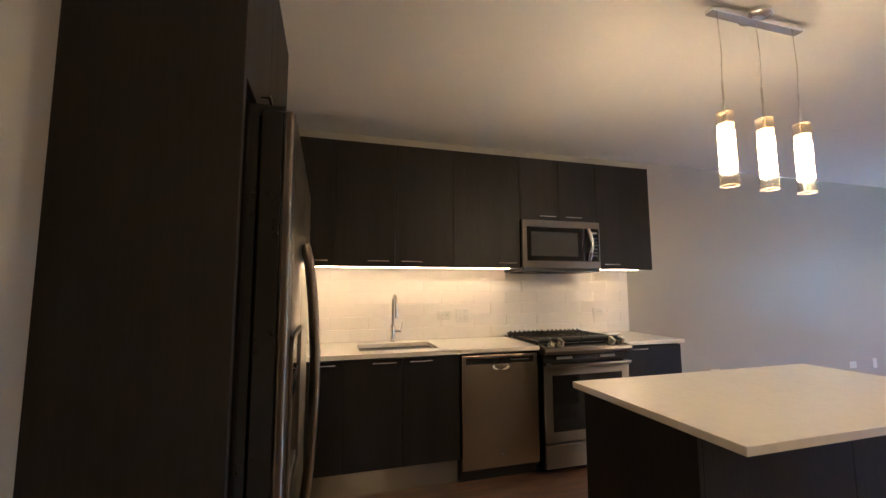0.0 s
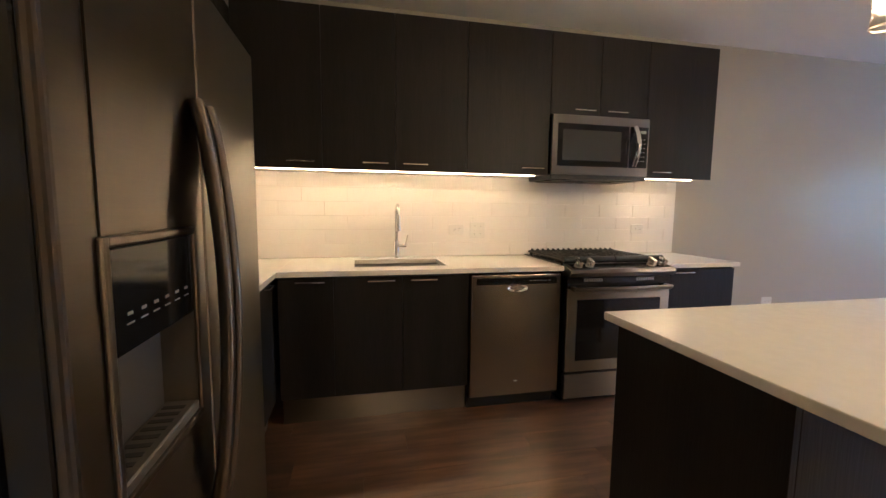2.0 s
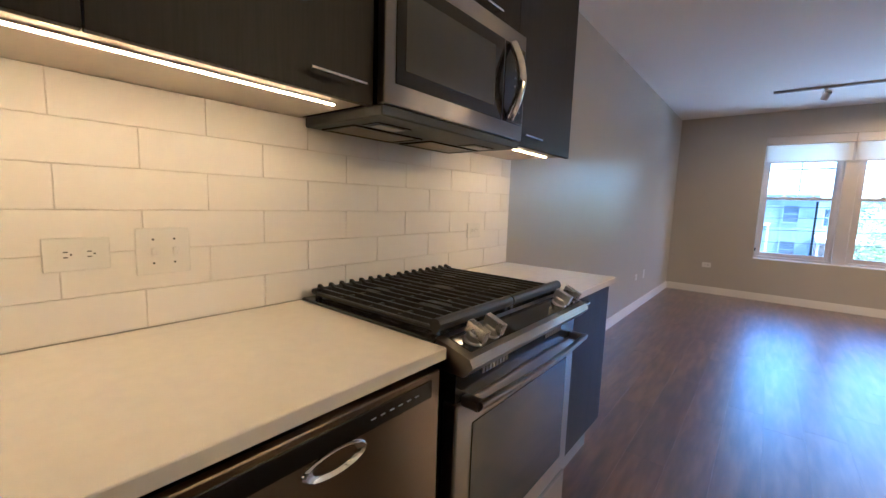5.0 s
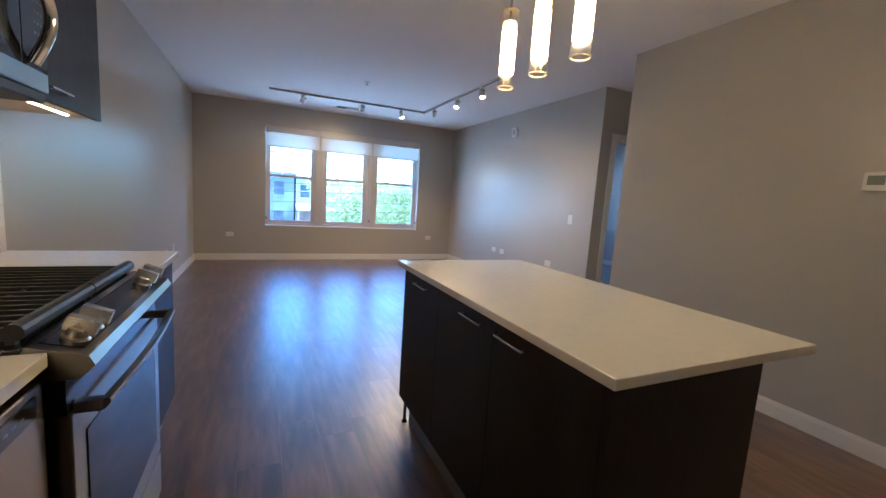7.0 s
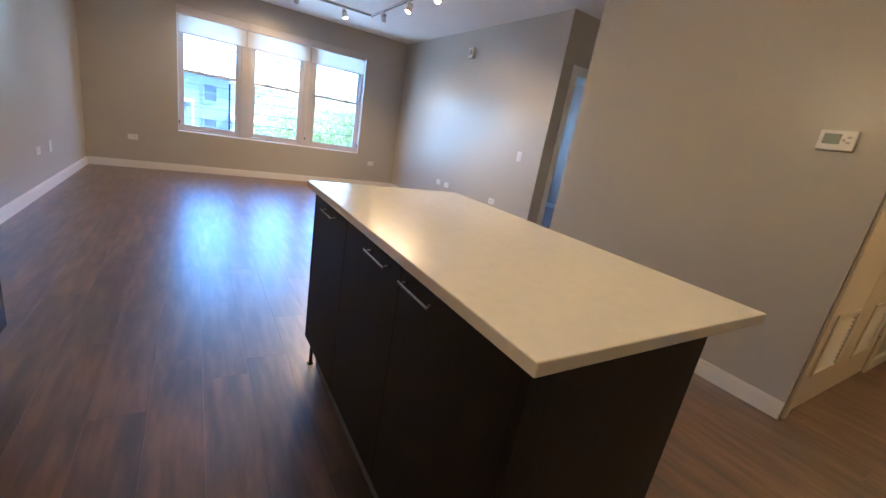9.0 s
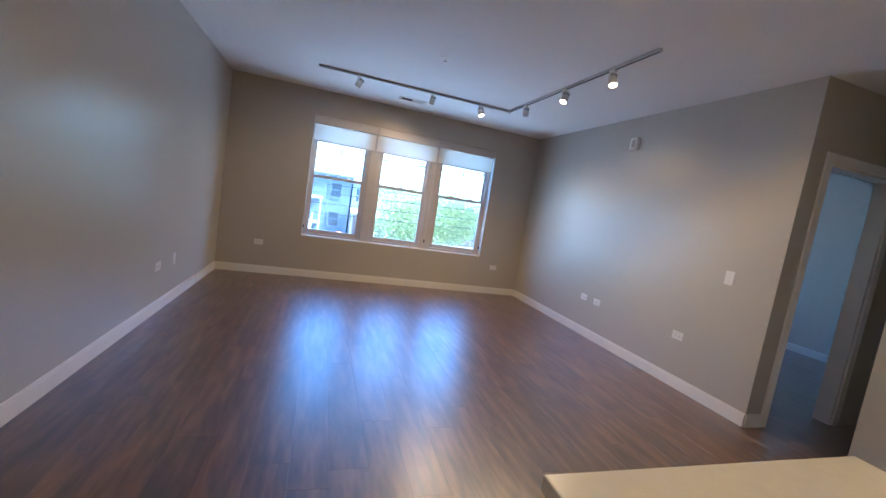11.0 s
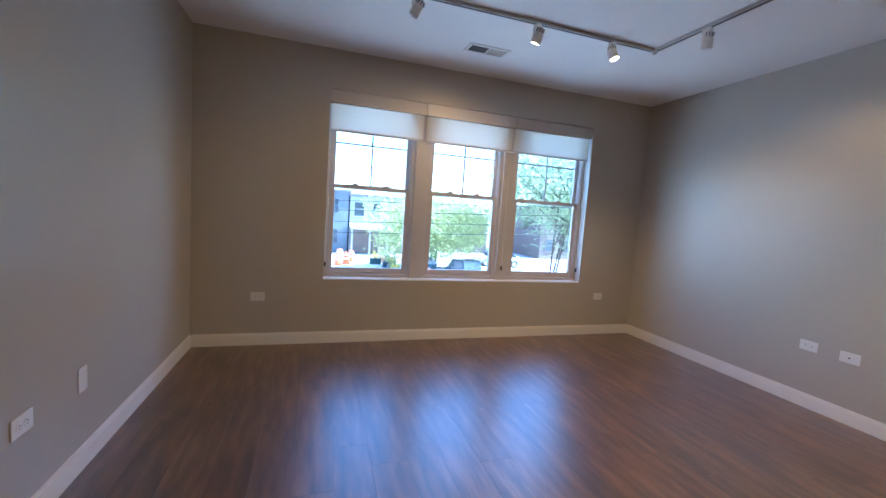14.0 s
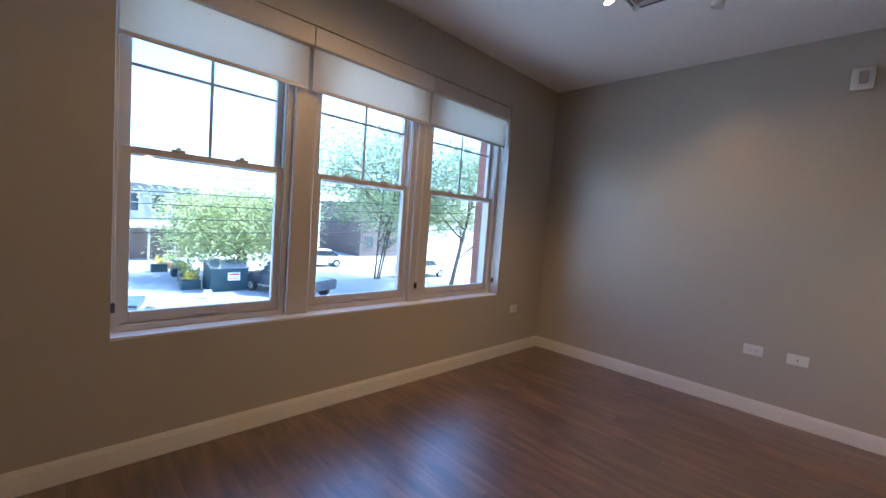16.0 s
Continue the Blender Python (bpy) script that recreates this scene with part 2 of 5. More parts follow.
# ---- mesh tools ----
class M:
    """A mesh under construction, in world metres."""

    def __init__(self):
        self.bm = bmesh.new()

    def box(self, x0, y0, z0, x1, y1, z1, bevel=0.0, seg=2):
        x0, x1, y0, y1, z0, z1 = min(x0, x1), max(x0, x1), min(y0, y1), max(y0, y1), min(z0, z1), max(z0, z1)
        r = bmesh.ops.create_cube(self.bm, size=1, matrix=Matrix.Translation(((x0 + x1) / 2, (y0 + y1) / 2, (z0 + z1) / 2)) @ Matrix.Diagonal((x1 - x0, y1 - y0, z1 - z0, 1)))
        if bevel:
            es = list({e for v in r["verts"] for e in v.link_edges})
            bmesh.ops.bevel(self.bm, geom=es, offset=bevel, segments=seg, affect="EDGES", profile=0.5)
        return self

    def cyl(self, a, b, r, r2=None, seg=16, caps=True):
        a, b = Vector(a), Vector(b)
        m = Matrix.Translation((a + b) / 2) @ (b - a).to_track_quat("Z", "Y").to_matrix().to_4x4()
        bmesh.ops.create_cone(self.bm, cap_ends=caps, segments=seg, radius1=r, radius2=r if r2 is None else r2, depth=(b - a).length, matrix=m)
        return self

    def lathe(self, at, profile, seg=24, turn=None):
        """Turns (radius, height) pairs round a vertical axis through at."""
        m = Matrix.Translation(at) @ (turn or Matrix.Identity(4))
        rings = []
        for r, z in profile:
            rings.append([self.bm.verts.new(m @ Vector((r * math.cos(2 * math.pi * i / seg), r * math.sin(2 * math.pi * i / seg), z))) for i in range(seg)])
        for p, q in zip(rings, rings[1:]):
            for i in range(seg):
                self.bm.faces.new((p[i], p[(i + 1) % seg], q[(i + 1) % seg], q[i]))
        return self

    def tube(self, pts, r, seg=10, flat=1.0):
        """A bent rod along pts; flat squeezes its section sideways."""
        pts = [Vector(p) for p in pts]
        rings = []
        side = None
        for i, p in enumerate(pts):
            d = (pts[min(i + 1, len(pts) - 1)] - pts[max(i - 1, 0)]).normalized()
            if side is None:
                side = d.orthogonal().normalized()
            side = (side - d * side.dot(d)).normalized()
            up = d.cross(side)
            rings.append([self.bm.verts.new(p + side * r * math.cos(2 * math.pi * k / seg) + up * r * flat * math.sin(2 * math.pi * k / seg)) for k in range(seg)])
        for p, q in zip(rings, rings[1:]):
            for i in range(seg):
                self.bm.faces.new((p[i], p[(i + 1) % seg], q[(i + 1) % seg], q[i]))
        self.bm.faces.new(rings[0][::-1])
        self.bm.faces.new(rings[-1])
        return self

    def prism(self, outline, axis, lo, hi):
        """An outline of pairs drawn out along x, y or z between lo and hi."""
        def put(p, d):
            return {"x": (d, p[0], p[1]), "y": (p[0], d, p[1]), "z": (p[0], p[1], d)}[axis]
        a = [self.bm.verts.new(put(p, lo)) for p in outline]
        b = [self.bm.verts.new(put(p, hi)) for p in outline]
        k = len(outline)
        for i in range(k):
            self.bm.faces.new((a[i], a[(i + 1) % k], b[(i + 1) % k], b[i]))
        self.bm.faces.new(a[::-1])
        self.bm.faces.new(b)
        return self

    def done(self, name, origin=(0, 0, 0), smooth=False):
        bmesh.ops.recalc_face_normals(self.bm, faces=self.bm.faces)
        bmesh.ops.translate(self.bm, vec=-Vector(origin), verts=self.bm.verts)
        me = bpy.data.meshes.new(name)
        self.bm.to_mesh(me)
        self.bm.free()
        if smooth:
            for p in me.polygons:
                p.use_smooth = True
            me.set_sharp_from_angle(angle=radians(40))
        return me


def solid(name, m, material, label="", category="", group="", kind="", smooth=False, base=None):
    """A thing of one mesh."""
    base = base or (0, 0, 0)
    me = m.done(name, base, smooth)
    me.materials.append(material)
    ob = new(name, me)
    ob.location = base
    return tagged(ob, label, category, group, kind)


def thing(name, base, label, category, group="", kind=""):
    """An empty at the base of a thing, to carry its parts."""
    ob = new(name)
    ob.empty_display_size = 0.1
    ob.location = base
    ob["base"] = list(base)
    return tagged(ob, label, category, group, kind)


def part(owner, name, m, material, label="", smooth=False):
    """A part, drawn in world metres, under its thing or under another part."""
    root = owner
    while root.parent:
        root = root.parent
    me = m.done(name, root.location, smooth)
    me.materials.append(material)
    ob = new(name, me)
    ob.parent = owner
    return tagged(ob, label)


def piece(owner, name, me, at):
    ob = new(name, me)
    ob.parent = owner
    ob.location = Vector(at) - owner.location
    return ob

# ---- the setting ----
H = 2.64      # ceiling
W = 8.889     # window wall
R = 4.571     # east wall of the living room
S = "structure"


def wall(name, *boxes, material=WALL, label="greige painted plaster wall"):
    m = M()
    for b in boxes:
        m.box(*b)
    return solid(name, m, material, label, "wall", kind=S)


wall("wall_west", (-0.15, -0.15, 0, 0, W, H))
wall("wall_south", (0, -0.15, 0, 2.45, 0, H))
wall("wall_entry", (2.445, 0.05, 0, 4.07, 0.33, H))
wall("wall_hall_corner", (4.07, 0.05, 0, 4.22, 0.886, H))
wall("wall_hall_south", (4.22, 0.746, 0, 4.76, 0.886, H), (5.40, 0.746, 0, 6.3, 0.886, H), (4.76, 0.746, 2.06, 5.40, 0.886, H))
wall("wall_closet_back", (4.22, -0.4, 0, 6.3, -0.3, H), (4.22, -0.3, 0, 4.27, 0.05, H), (6.2, -0.3, 0, 6.3, 0.746, H))
wall("wall_hall_end", (6.3, 0.746, 0, 6.42, 1.22, H), (6.3, 1.98, 0, 6.42, 2.25, H), (6.3, 1.22, 2.12, 6.42, 1.98, H))
wall("wall_hall_north", (4.04, 2.13, 0, 4.12, 2.25, H), (5.62, 2.13, 0, 6.3, 2.25, H), (4.12, 2.13, 2.11, 5.62, 2.25, H))
wall("wall_thermostat", (4.04, 2.25, 0, 4.16, 4.10, H))
wall("wall_recess_south", (4.16, 3.98, 0, 6.4, 4.10, H))
wall("wall_recess_end", (6.4, 3.98, 0, 6.52, 5.07, H))
wall("wall_recess_north", (R + 0.15, 4.95, 0, 4.80, 5.07, H), (5.60, 4.95, 0, 6.4, 5.07, H), (4.80, 4.95, 2.07, 5.60, 5.07, H))
wall("wall_east", (R, 4.95, 0, R + 0.15, W, H))
wall("wall_bedroom_east", (8.2, 4.9, 0, 8.35, W, H))
wall("wall_bedroom_south", (6.52, 4.95, 0, 8.2, 5.07, H))
wall("wall_bath", (6.42, 0.45, 0, 8.35, 0.6, H), (8.2, 0.6, 0, 8.35, 3.2, H), (6.42, 3.1, 0, 8.2, 3.25, H), (6.30, 2.25, 0, 6.42, 3.25, H))
WX0, WX1, WZ0, WZ1 = 1.065, 3.832, 0.596, 2.303
wall("wall_north", (-0.15, W, 0, WX0, W + 0.26, H), (WX1, W, 0, 5.5, W + 0.26, H), (WX0, W, 0, WX1, W + 0.26, WZ0), (WX0, W, WZ1, WX1, W + 0.26, H),
     (5.5, W, 0, 7.2, W + 0.26, WZ0), (5.5, W, WZ1, 7.2, W + 0.26, H), (7.2, W, 0, 8.35, W + 0.26, H))
solid("ceiling", M().box(-0.15, -0.4, H, 8.35, W + 0.26, H + 0.2), CEIL, "flat white painted plaster ceiling", "ceiling", kind=S)
solid("subfloor", M().box(-0.15, -0.4, -0.2, 8.35, W + 0.26, -0.008), GROUT, "floor slab under the planks", "floor", kind=S)


def baseboard(name, runs):
    """Runs along a wall: (x0, y0, x1, y1, nx, ny), the normal pointing into the room."""
    m = M()
    for x0, y0, x1, y1, nx, ny in runs:
        m.box(x0, y0, 0.002, x1 + nx * 0.014, y1 + ny * 0.014, 0.088)
        m.box(x0, y0, 0.088, x1 + nx * 0.010, y1 + ny * 0.010, 0.099)
        m.box(x0, y0, 0.099, x1 + nx * 0.006, y1 + ny * 0.006, 0.108)
    return solid(name, m, TRIM, "off-white painted stepped baseboard along the walls", "baseboard", kind=S)


baseboard("baseboard", [
    (0, 3.70, 0, W, 1, 0), (0.014, W, R - 0.014, W, 0, -1), (R, 4.95, R, W, -1, 0), (R, 4.95, 4.73, 4.95, 0, -1),
    (4.04, 2.13, 4.04, 4.10, -1, 0), (4.04, 4.10, 6.4, 4.10, 0, 1), (5.70, 2.13, 6.3, 2.13, 0, -1),
    (2.47, 0.33, 4.07, 0.33, 0, 1), (4.07, 0.344, 4.07, 0.886, -1, 0), (4.07, 0.886, 4.69, 0.886, 0, 1), (5.47, 0.886, 6.3, 0.886, 0, 1),
    (8.2, 5.07, 8.2, W, -1, 0), (4.721, W, 8.2, W, 0, -1), (R + 0.15, 5.07, R + 0.15, W, 1, 0)])


def casing(name, axis, at, lo, hi, top, out, wide=0.07):
    """Door trim on a wall face: axis is the way the wall runs."""
    m = M()
    d = out * 0.016
    for a, b, z0, z1 in ((lo - wide, lo, 0.002, top + wide), (hi, hi + wide, 0.002, top + wide), (lo, hi, top, top + wide)):
        if axis == "x":
            m.box(a, at, z0, b, at + d, z1, 0.003, 1)
        else:
            m.box(at, a, z0, at + d, b, z1, 0.003, 1)
    return solid(name, m, DOORP if axis == "y" or at < 3 else TRIM, "cream painted flat door trim", "door trim", kind=S)


casing("trim_closet", "x", 2.13, 4.12, 5.62, 2.11, -1, 0.055)
casing("trim_bath", "y", 6.3, 1.22, 1.98, 2.12, -1)
casing("trim_hall_south", "x", 0.886, 4.76, 5.40, 2.06, 1)
casing("trim_bedroom", "x", 4.95, 4.80, 5.60, 2.07, -1)
solid("trim_bedroom_jamb", M().box(4.80, 4.95, 0, 4.82, 5.07, 2.07).box(5.58, 4.95, 0, 5.60, 5.07, 2.07).box(4.82, 4.95, 2.05, 5.58, 5.07, 2.07), TRIM, "white painted door jamb", "door trim", kind=S)
solid("trim_bath_jamb", M().box(6.3, 1.22, 0, 6.42, 1.235, 2.12).box(6.3, 1.965, 0, 6.42, 1.98, 2.12).box(6.3, 1.235, 2.105, 6.42, 1.965, 2.12), DOORP, "cream painted door jamb", "door trim", kind=S)


# ---- windows ----
def window(name, x0, x1, z0, z1, y):
    """A double-hung window: frame, two sashes, bars in the upper one, panes, lift and locks."""
    t = thing(name, ((x0 + x1) / 2, y, z0), "double-hung window with white vinyl sashes", "window", kind=S)
    m = M()
    fw = 0.035
    m.box(x0, y, z0, x0 + fw, y + 0.11, z1).box(x1 - fw, y, z0, x1, y + 0.11, z1).box(x0 + fw, y, z0, x1 - fw, y + 0.11, z0 + 0.03).box(x0 + fw, y, z1 - 0.03, x1 - fw, y + 0.11, z1)
    m.box(x0 + fw, y + 0.012, z0 + 0.03, x0 + fw + 0.008, y + 0.02, z1 - 0.03).box(x1 - fw - 0.008, y + 0.012, z0 + 0.03, x1 - fw, y + 0.02, z1 - 0.03)
    part(t, "frame", m, FRAMEW)
    zm = 1.464
    a, b = x0 + fw + 0.002, x1 - fw - 0.002
    for nm, lo, hi, yy in (("lower_sash", z0 + 0.032, zm + 0.02, y + 0.022), ("upper_sash", zm - 0.02, z1 - 0.032, y + 0.062)):
        m = M()
        r = 0.036
        m.box(a, yy, lo, a + r, yy + 0.035, hi, 0.003, 1).box(b - r, yy, lo, b, yy + 0.035, hi, 0.003, 1)
        m.box(a + r, yy + 0.001, lo, b - r, yy + 0.034, lo + (0.055 if "lower" in nm else 0.03), 0.003, 1).box(a + r, yy + 0.001, hi - 0.034, b - r, yy + 0.034, hi, 0.003, 1)
        s = part(t, nm, m, FRAMEW)
        g = part(s, "pane", M().box(a + r - 0.004, yy + 0.015, lo + 0.02, b - r + 0.004, yy + 0.019, hi - 0.02), PANE, "window glass tinted to dim the daylight view")
        g.visible_shadow = False
        if "upper" in nm:
            m = M().box((a + b) / 2 - 0.008, yy + 0.008, lo + 0.03, (a + b) / 2 + 0.008, yy + 0.014, hi - 0.03).box(a + r, yy + 0.009, 1.86, b - r, yy + 0.0135, 1.876)
            part(s, "glazing_bar", m, MUNT, "thin grey glazing bars")
        else:
            m = M()
            for k in (0.3, 0.7):
                xx = a + (b - a) * k
                m.box(xx - 0.03, yy - 0.004, hi, xx + 0.03, yy + 0.03, hi + 0.012, 0.003, 1).cyl((xx, yy + 0.01, hi + 0.01), (xx, yy + 0.01, hi + 0.022), 0.012, seg=12)
            part(s, "sash_lock", m, FRAMEW)
            part(s, "lift_handle", M().box((a + b) / 2 - 0.05, yy - 0.014, lo + 0.012, (a + b) / 2 + 0.05, yy + 0.001, lo + 0.026, 0.004), FRAMEW)
    return t


YW = W + 0.10
PANES = [(WX0 + 0.002, 1.885), (2.02, 2.83), (2.965, WX1 - 0.002)]
for i, (a, b) in enumerate(PANES):
    window("window_%d" % (i + 1), a, b, WZ0 + 0.012, WZ1 - 0.002, YW)
m = M()
for a, b in ((1.885, 2.02), (2.83, 2.965)):
    m.box(a, W + 0.075, WZ0 + 0.012, b, W + 0.24, WZ1 - 0.002, 0.004, 1)
solid("window_mullion", m, FRAMEW, "wide painted posts between the window sashes", "window post", kind=S)
solid("window_sill", M().box(WX0 + 0.001, W + 0.002, WZ0 + 0.001, WX1 - 0.001, W + 0.24, WZ0 + 0.011), TRIM, "white painted window sill board", "window sill", kind=S)
window("window_4", 5.502, 6.35, WZ0 + 0.012, WZ1 - 0.002, YW)
window("window_5", 6.35, 7.198, WZ0 + 0.012, WZ1 - 0.002, YW)


def roller_shade(x0, x1):
    t = thing("roller_shade", ((x0 + x1) / 2, W + 0.04, WZ1 - 0.02), "cream roller shade drawn a fifth down over the window", "roller shade", "roller shades at the window")
    part(t, "cassette", M().box(x0, W + 0.004, 2.19, x1, W + 0.07, WZ1 - 0.003, 0.004, 1), FRAMEW, "cream metal cassette")
    part(t, "cloth", M().box(x0 + 0.012, W + 0.040, 1.965, x1 - 0.012, W + 0.0415, 2.195), SHADE, "translucent cream cloth")
    part(t, "hem_bar", M().box(x0 + 0.012, W + 0.035, 1.945, x1 - 0.012, W + 0.047, 1.967, 0.003, 1), FRAMEW)
    return t


for a, b in ((WX0 + 0.004, 1.95), (1.953, 2.895), (2.898, WX1 - 0.004)):
    roller_shade(a, b)
for xx in (2.885, WX1 - 0.012, WX0 + 0.012):
    t = thing("shade_cord_clip", (xx, W + 0.06, 0.72), "small dark cord tensioner on the window post", "cord clip", "cord clips")
    part(t, "clip", M().box(xx - 0.008, W + 0.055, 0.71, xx + 0.008, W + 0.074, 0.755, 0.003, 1), SLOT)
    part(t, "chain", M().cyl((xx - 0.006, W + 0.06, 0.74), (xx - 0.006, W + 0.06, 2.2), 0.0015, seg=6).cyl((xx + 0.006, W + 0.06, 0.74), (xx + 0.006, W + 0.06, 2.2), 0.0015, seg=6), PLASTIC)

# ---- kitchen cabinets ----
UZ0, UZ1, UX = 1.515, 2.447, 0.359      # wall cabinets: bottom, top, front
BZ0, BZ1, BX = 0.175, 0.872, 0.615      # base cabinets
CT, CB = 0.915, 0.885                   # counter top and bottom


def bar_handle(owner, a, b, out):
    """A slim bar pull from a to b, standing off along out."""
    a, b, out = Vector(a), Vector(b), Vector(out)
    d = (b - a).normalized()
    m = M()
    p = out * 0.028
    lo, hi = a + p, b + p
    m.box(*[min(q) - 0.004 for q in zip(lo, hi)], *[max(q) + 0.004 for q in zip(lo, hi)], 0.0015, 1)
    for q in (a + d * 0.008, b - d * 0.008):
        m.cyl(q - out * 0.002, q + p, 0.004, seg=10)
    return part(owner, "handle", m, CHROME, "slim polished steel bar pull")


def wall_unit(y0, y1, z0, splits, handles, label="dark oak wall cabinet hung under the ceiling"):
    t = thing("wall_cabinet", (0, (y0 + y1) / 2, z0), label, "cabinet", "wall cabinets over the counter")
    part(t, "body", M().box(0.002, y0 + 0.001, z0, UX - 0.02, y1 - 0.001, UZ1), DARKW)
    part(t, "bottom_board", M().box(0.004, y0 + 0.003, z0 - 0.004, UX - 0.022, y1 - 0.003, z0 - 0.0005), UNDER, "tan underside board")
    edges = [y0] + splits + [y1]
    for a, b, h in zip(edges, edges[1:], handles):
        dr = part(t, "door", M().box(UX - 0.0195, a + 0.0015, z0 - (0.012 if z0 < 1.6 else 0.003), UX, b - 0.0015, UZ1, 0.001, 1), DARKW)
        ln = 0.15
        if h == "r":
            bar_handle(dr, (UX, b - 0.05 - ln, z0 + 0.03), (UX, b - 0.05, z0 + 0.03), (1, 0, 0))
        elif h == "l":
            bar_handle(dr, (UX, a + 0.05, z0 + 0.03), (UX, a + 0.05 + ln, z0 + 0.03), (1, 0, 0))
    return t


wall_unit(0.382, 1.314, UZ0, [0.874], "rr")
wall_unit(1.314, 2.356, UZ0, [1.777], "lr")
wall_unit(2.356, 3.105, 1.915, [2.728], "rl", "dark oak cabinet above the microwave")
wall_unit(3.105, 3.683, UZ0, [], "l")
# the short side, on the south wall
t = thing("wall_cabinet", (0.9, 0, UZ0), "dark oak wall cabinet in the corner beside the fridge", "cabinet", "wall cabinets over the counter")
part(t, "body", M().box(0.002, 0.002, UZ0, 1.40, UX - 0.02, UZ1), DARKH)
part(t, "bottom_board", M().box(0.004, 0.004, UZ0 - 0.004, 1.398, UX - 0.022, UZ0 - 0.0005), UNDER, "tan underside board")
for a, b in ((UX + 0.02, 0.46), (0.46, 0.93), (0.93, 1.40)):
    dr = part(t, "door", M().box(a + 0.0015, UX - 0.0195, UZ0 - 0.012, b - 0.0015, UX, UZ1, 0.001, 1), DARKH)
    if b - a > 0.3:
        bar_handle(dr, (b - 0.2, UX, UZ0 + 0.03), (b - 0.05, UX, UZ0 + 0.03), (0, 1, 0))


def base_unit(y0, y1, doors, handles, label):
    t = thing("base_cabinet", (0, (y0 + y1) / 2, 0.002), label, "cabinet", "base cabinets under the counter")
    part(t, "body", M().box(0.002, y0 + 0.001, BZ0 - 0.01, BX - 0.021, y1 - 0.001, BZ1 + 0.012), DARKW)
    for (a, b), h in zip(doors, handles):
        dr = part(t, "door", M().box(BX - 0.0205, a + 0.0015, BZ0, BX, b - 0.0015, BZ1, 0.001, 1), DARKW)
        if h == "r":
            bar_handle(dr, (BX, b - 0.20, BZ1 - 0.02), (BX, b - 0.05, BZ1 - 0.02), (1, 0, 0))
        elif h == "l":
            bar_handle(dr, (BX, a + 0.05, BZ1 - 0.02), (BX, a + 0.20, BZ1 - 0.02), (1, 0, 0))
    part(t, "plinth", M().box(0.05, y0 + 0.002, 0.002, BX - 0.06, y1 - 0.002, BZ0 - 0.011), STEELH, "brushed steel plinth")
    return t


base_unit(0.64, 1.737, [(0.64, 0.94), (0.94, 1.332), (1.332, 1.735)], "rrl", "dark oak sink cabinet with a steel plinth")
base_unit(3.122, 3.682, [(3.122, 3.682)], "l", "dark oak end cabinet beside the range")
t = thing("drawer_cabinet", (1.0, 0, 0.002), "dark oak drawer cabinet on the short side of the counter", "cabinet", "base cabinets under the counter")
part(t, "body", M().box(0.002, 0.002, BZ0 - 0.01, 1.40, BX - 0.021, BZ1 + 0.012), DARKH)
part(t, "plinth", M().box(0.56, 0.05, 0.002, 1.40, BX - 0.06, BZ0 - 0.011), STEELH, "brushed steel plinth")
part(t, "filler", M().box(BX + 0.002, BX - 0.0205, BZ0, 0.648, BX, BZ1), DARKH)
dr = part(t, "door", M().box(0.65, BX - 0.0205, BZ0, 0.908, BX, BZ1, 0.001, 1), DARKH)
bar_handle(dr, (0.69, BX, BZ1 - 0.02), (0.82, BX, BZ1 - 0.02), (0, 1, 0))
for z0, z1 in ((0.70, BZ1), (0.44, 0.697), (BZ0, 0.437)):
    dr = part(t, "drawer", M().box(0.911, BX - 0.0205, z0, 1.398, BX, z1, 0.001, 1), DARKH)
    bar_handle(dr, (1.03, BX, z1 - 0.07), (1.19, BX, z1 - 0.07), (0, 1, 0))

# ---- counter with its sink opening ----
t = thing("counter", (0.3, 1.2, CB), "white quartz kitchen counter in an L", "counter")
SX0, SX1, SY0, SY1 = 0.15, 0.50, 1.055, 1.62
m = M()
CXF = 0.640
m.box(0.010, 0.010, CB, 1.405, CXF, CT, 0.002, 1)
m.box(0.010, CXF, CB, CXF, SY0, CT).box(0.010, SY0, CB, SX0, SY1, CT).box(SX1, SY0, CB, CXF, SY1, CT).box(0.010, SY1, CB, CXF, 2.352, CT, 0.002, 1)
part(t, "worktop", m, QUARTZ)
part(t, "worktop", M().box(0.010, 3.128, CB, CXF, 3.702, CT, 0.002, 1), QUARTZ)

t = thing("sink", ((SX0 + SX1) / 2, (SY0 + SY1) / 2, 0.70), "undermount stainless steel kitchen sink", "sink")
m = M()
m.box(SX0 - 0.012, SY0 - 0.012, 0.70, SX1 + 0.012, SY1 + 0.012, 0.706)
for a in ((SX0 - 0.012, SY0 - 0.012, SX0, SY1 + 0.012), (SX1, SY0 - 0.012, SX1 + 0.012, SY1 + 0.012), (SX0, SY0 - 0.012, SX1, SY0), (SX0, SY1, SX1, SY1 + 0.012)):
    m.box(a[0], a[1], 0.706, a[2], a[3], CB - 0.001)
part(t, "bowl", m, STEEL)
part(t, "drain", M().lathe((0.30, 1.34, 0.706), [(0.0, 0.001), (0.02, 0.001), (0.04, 0.004), (0.045, 0.0)]), CHROME, smooth=True)

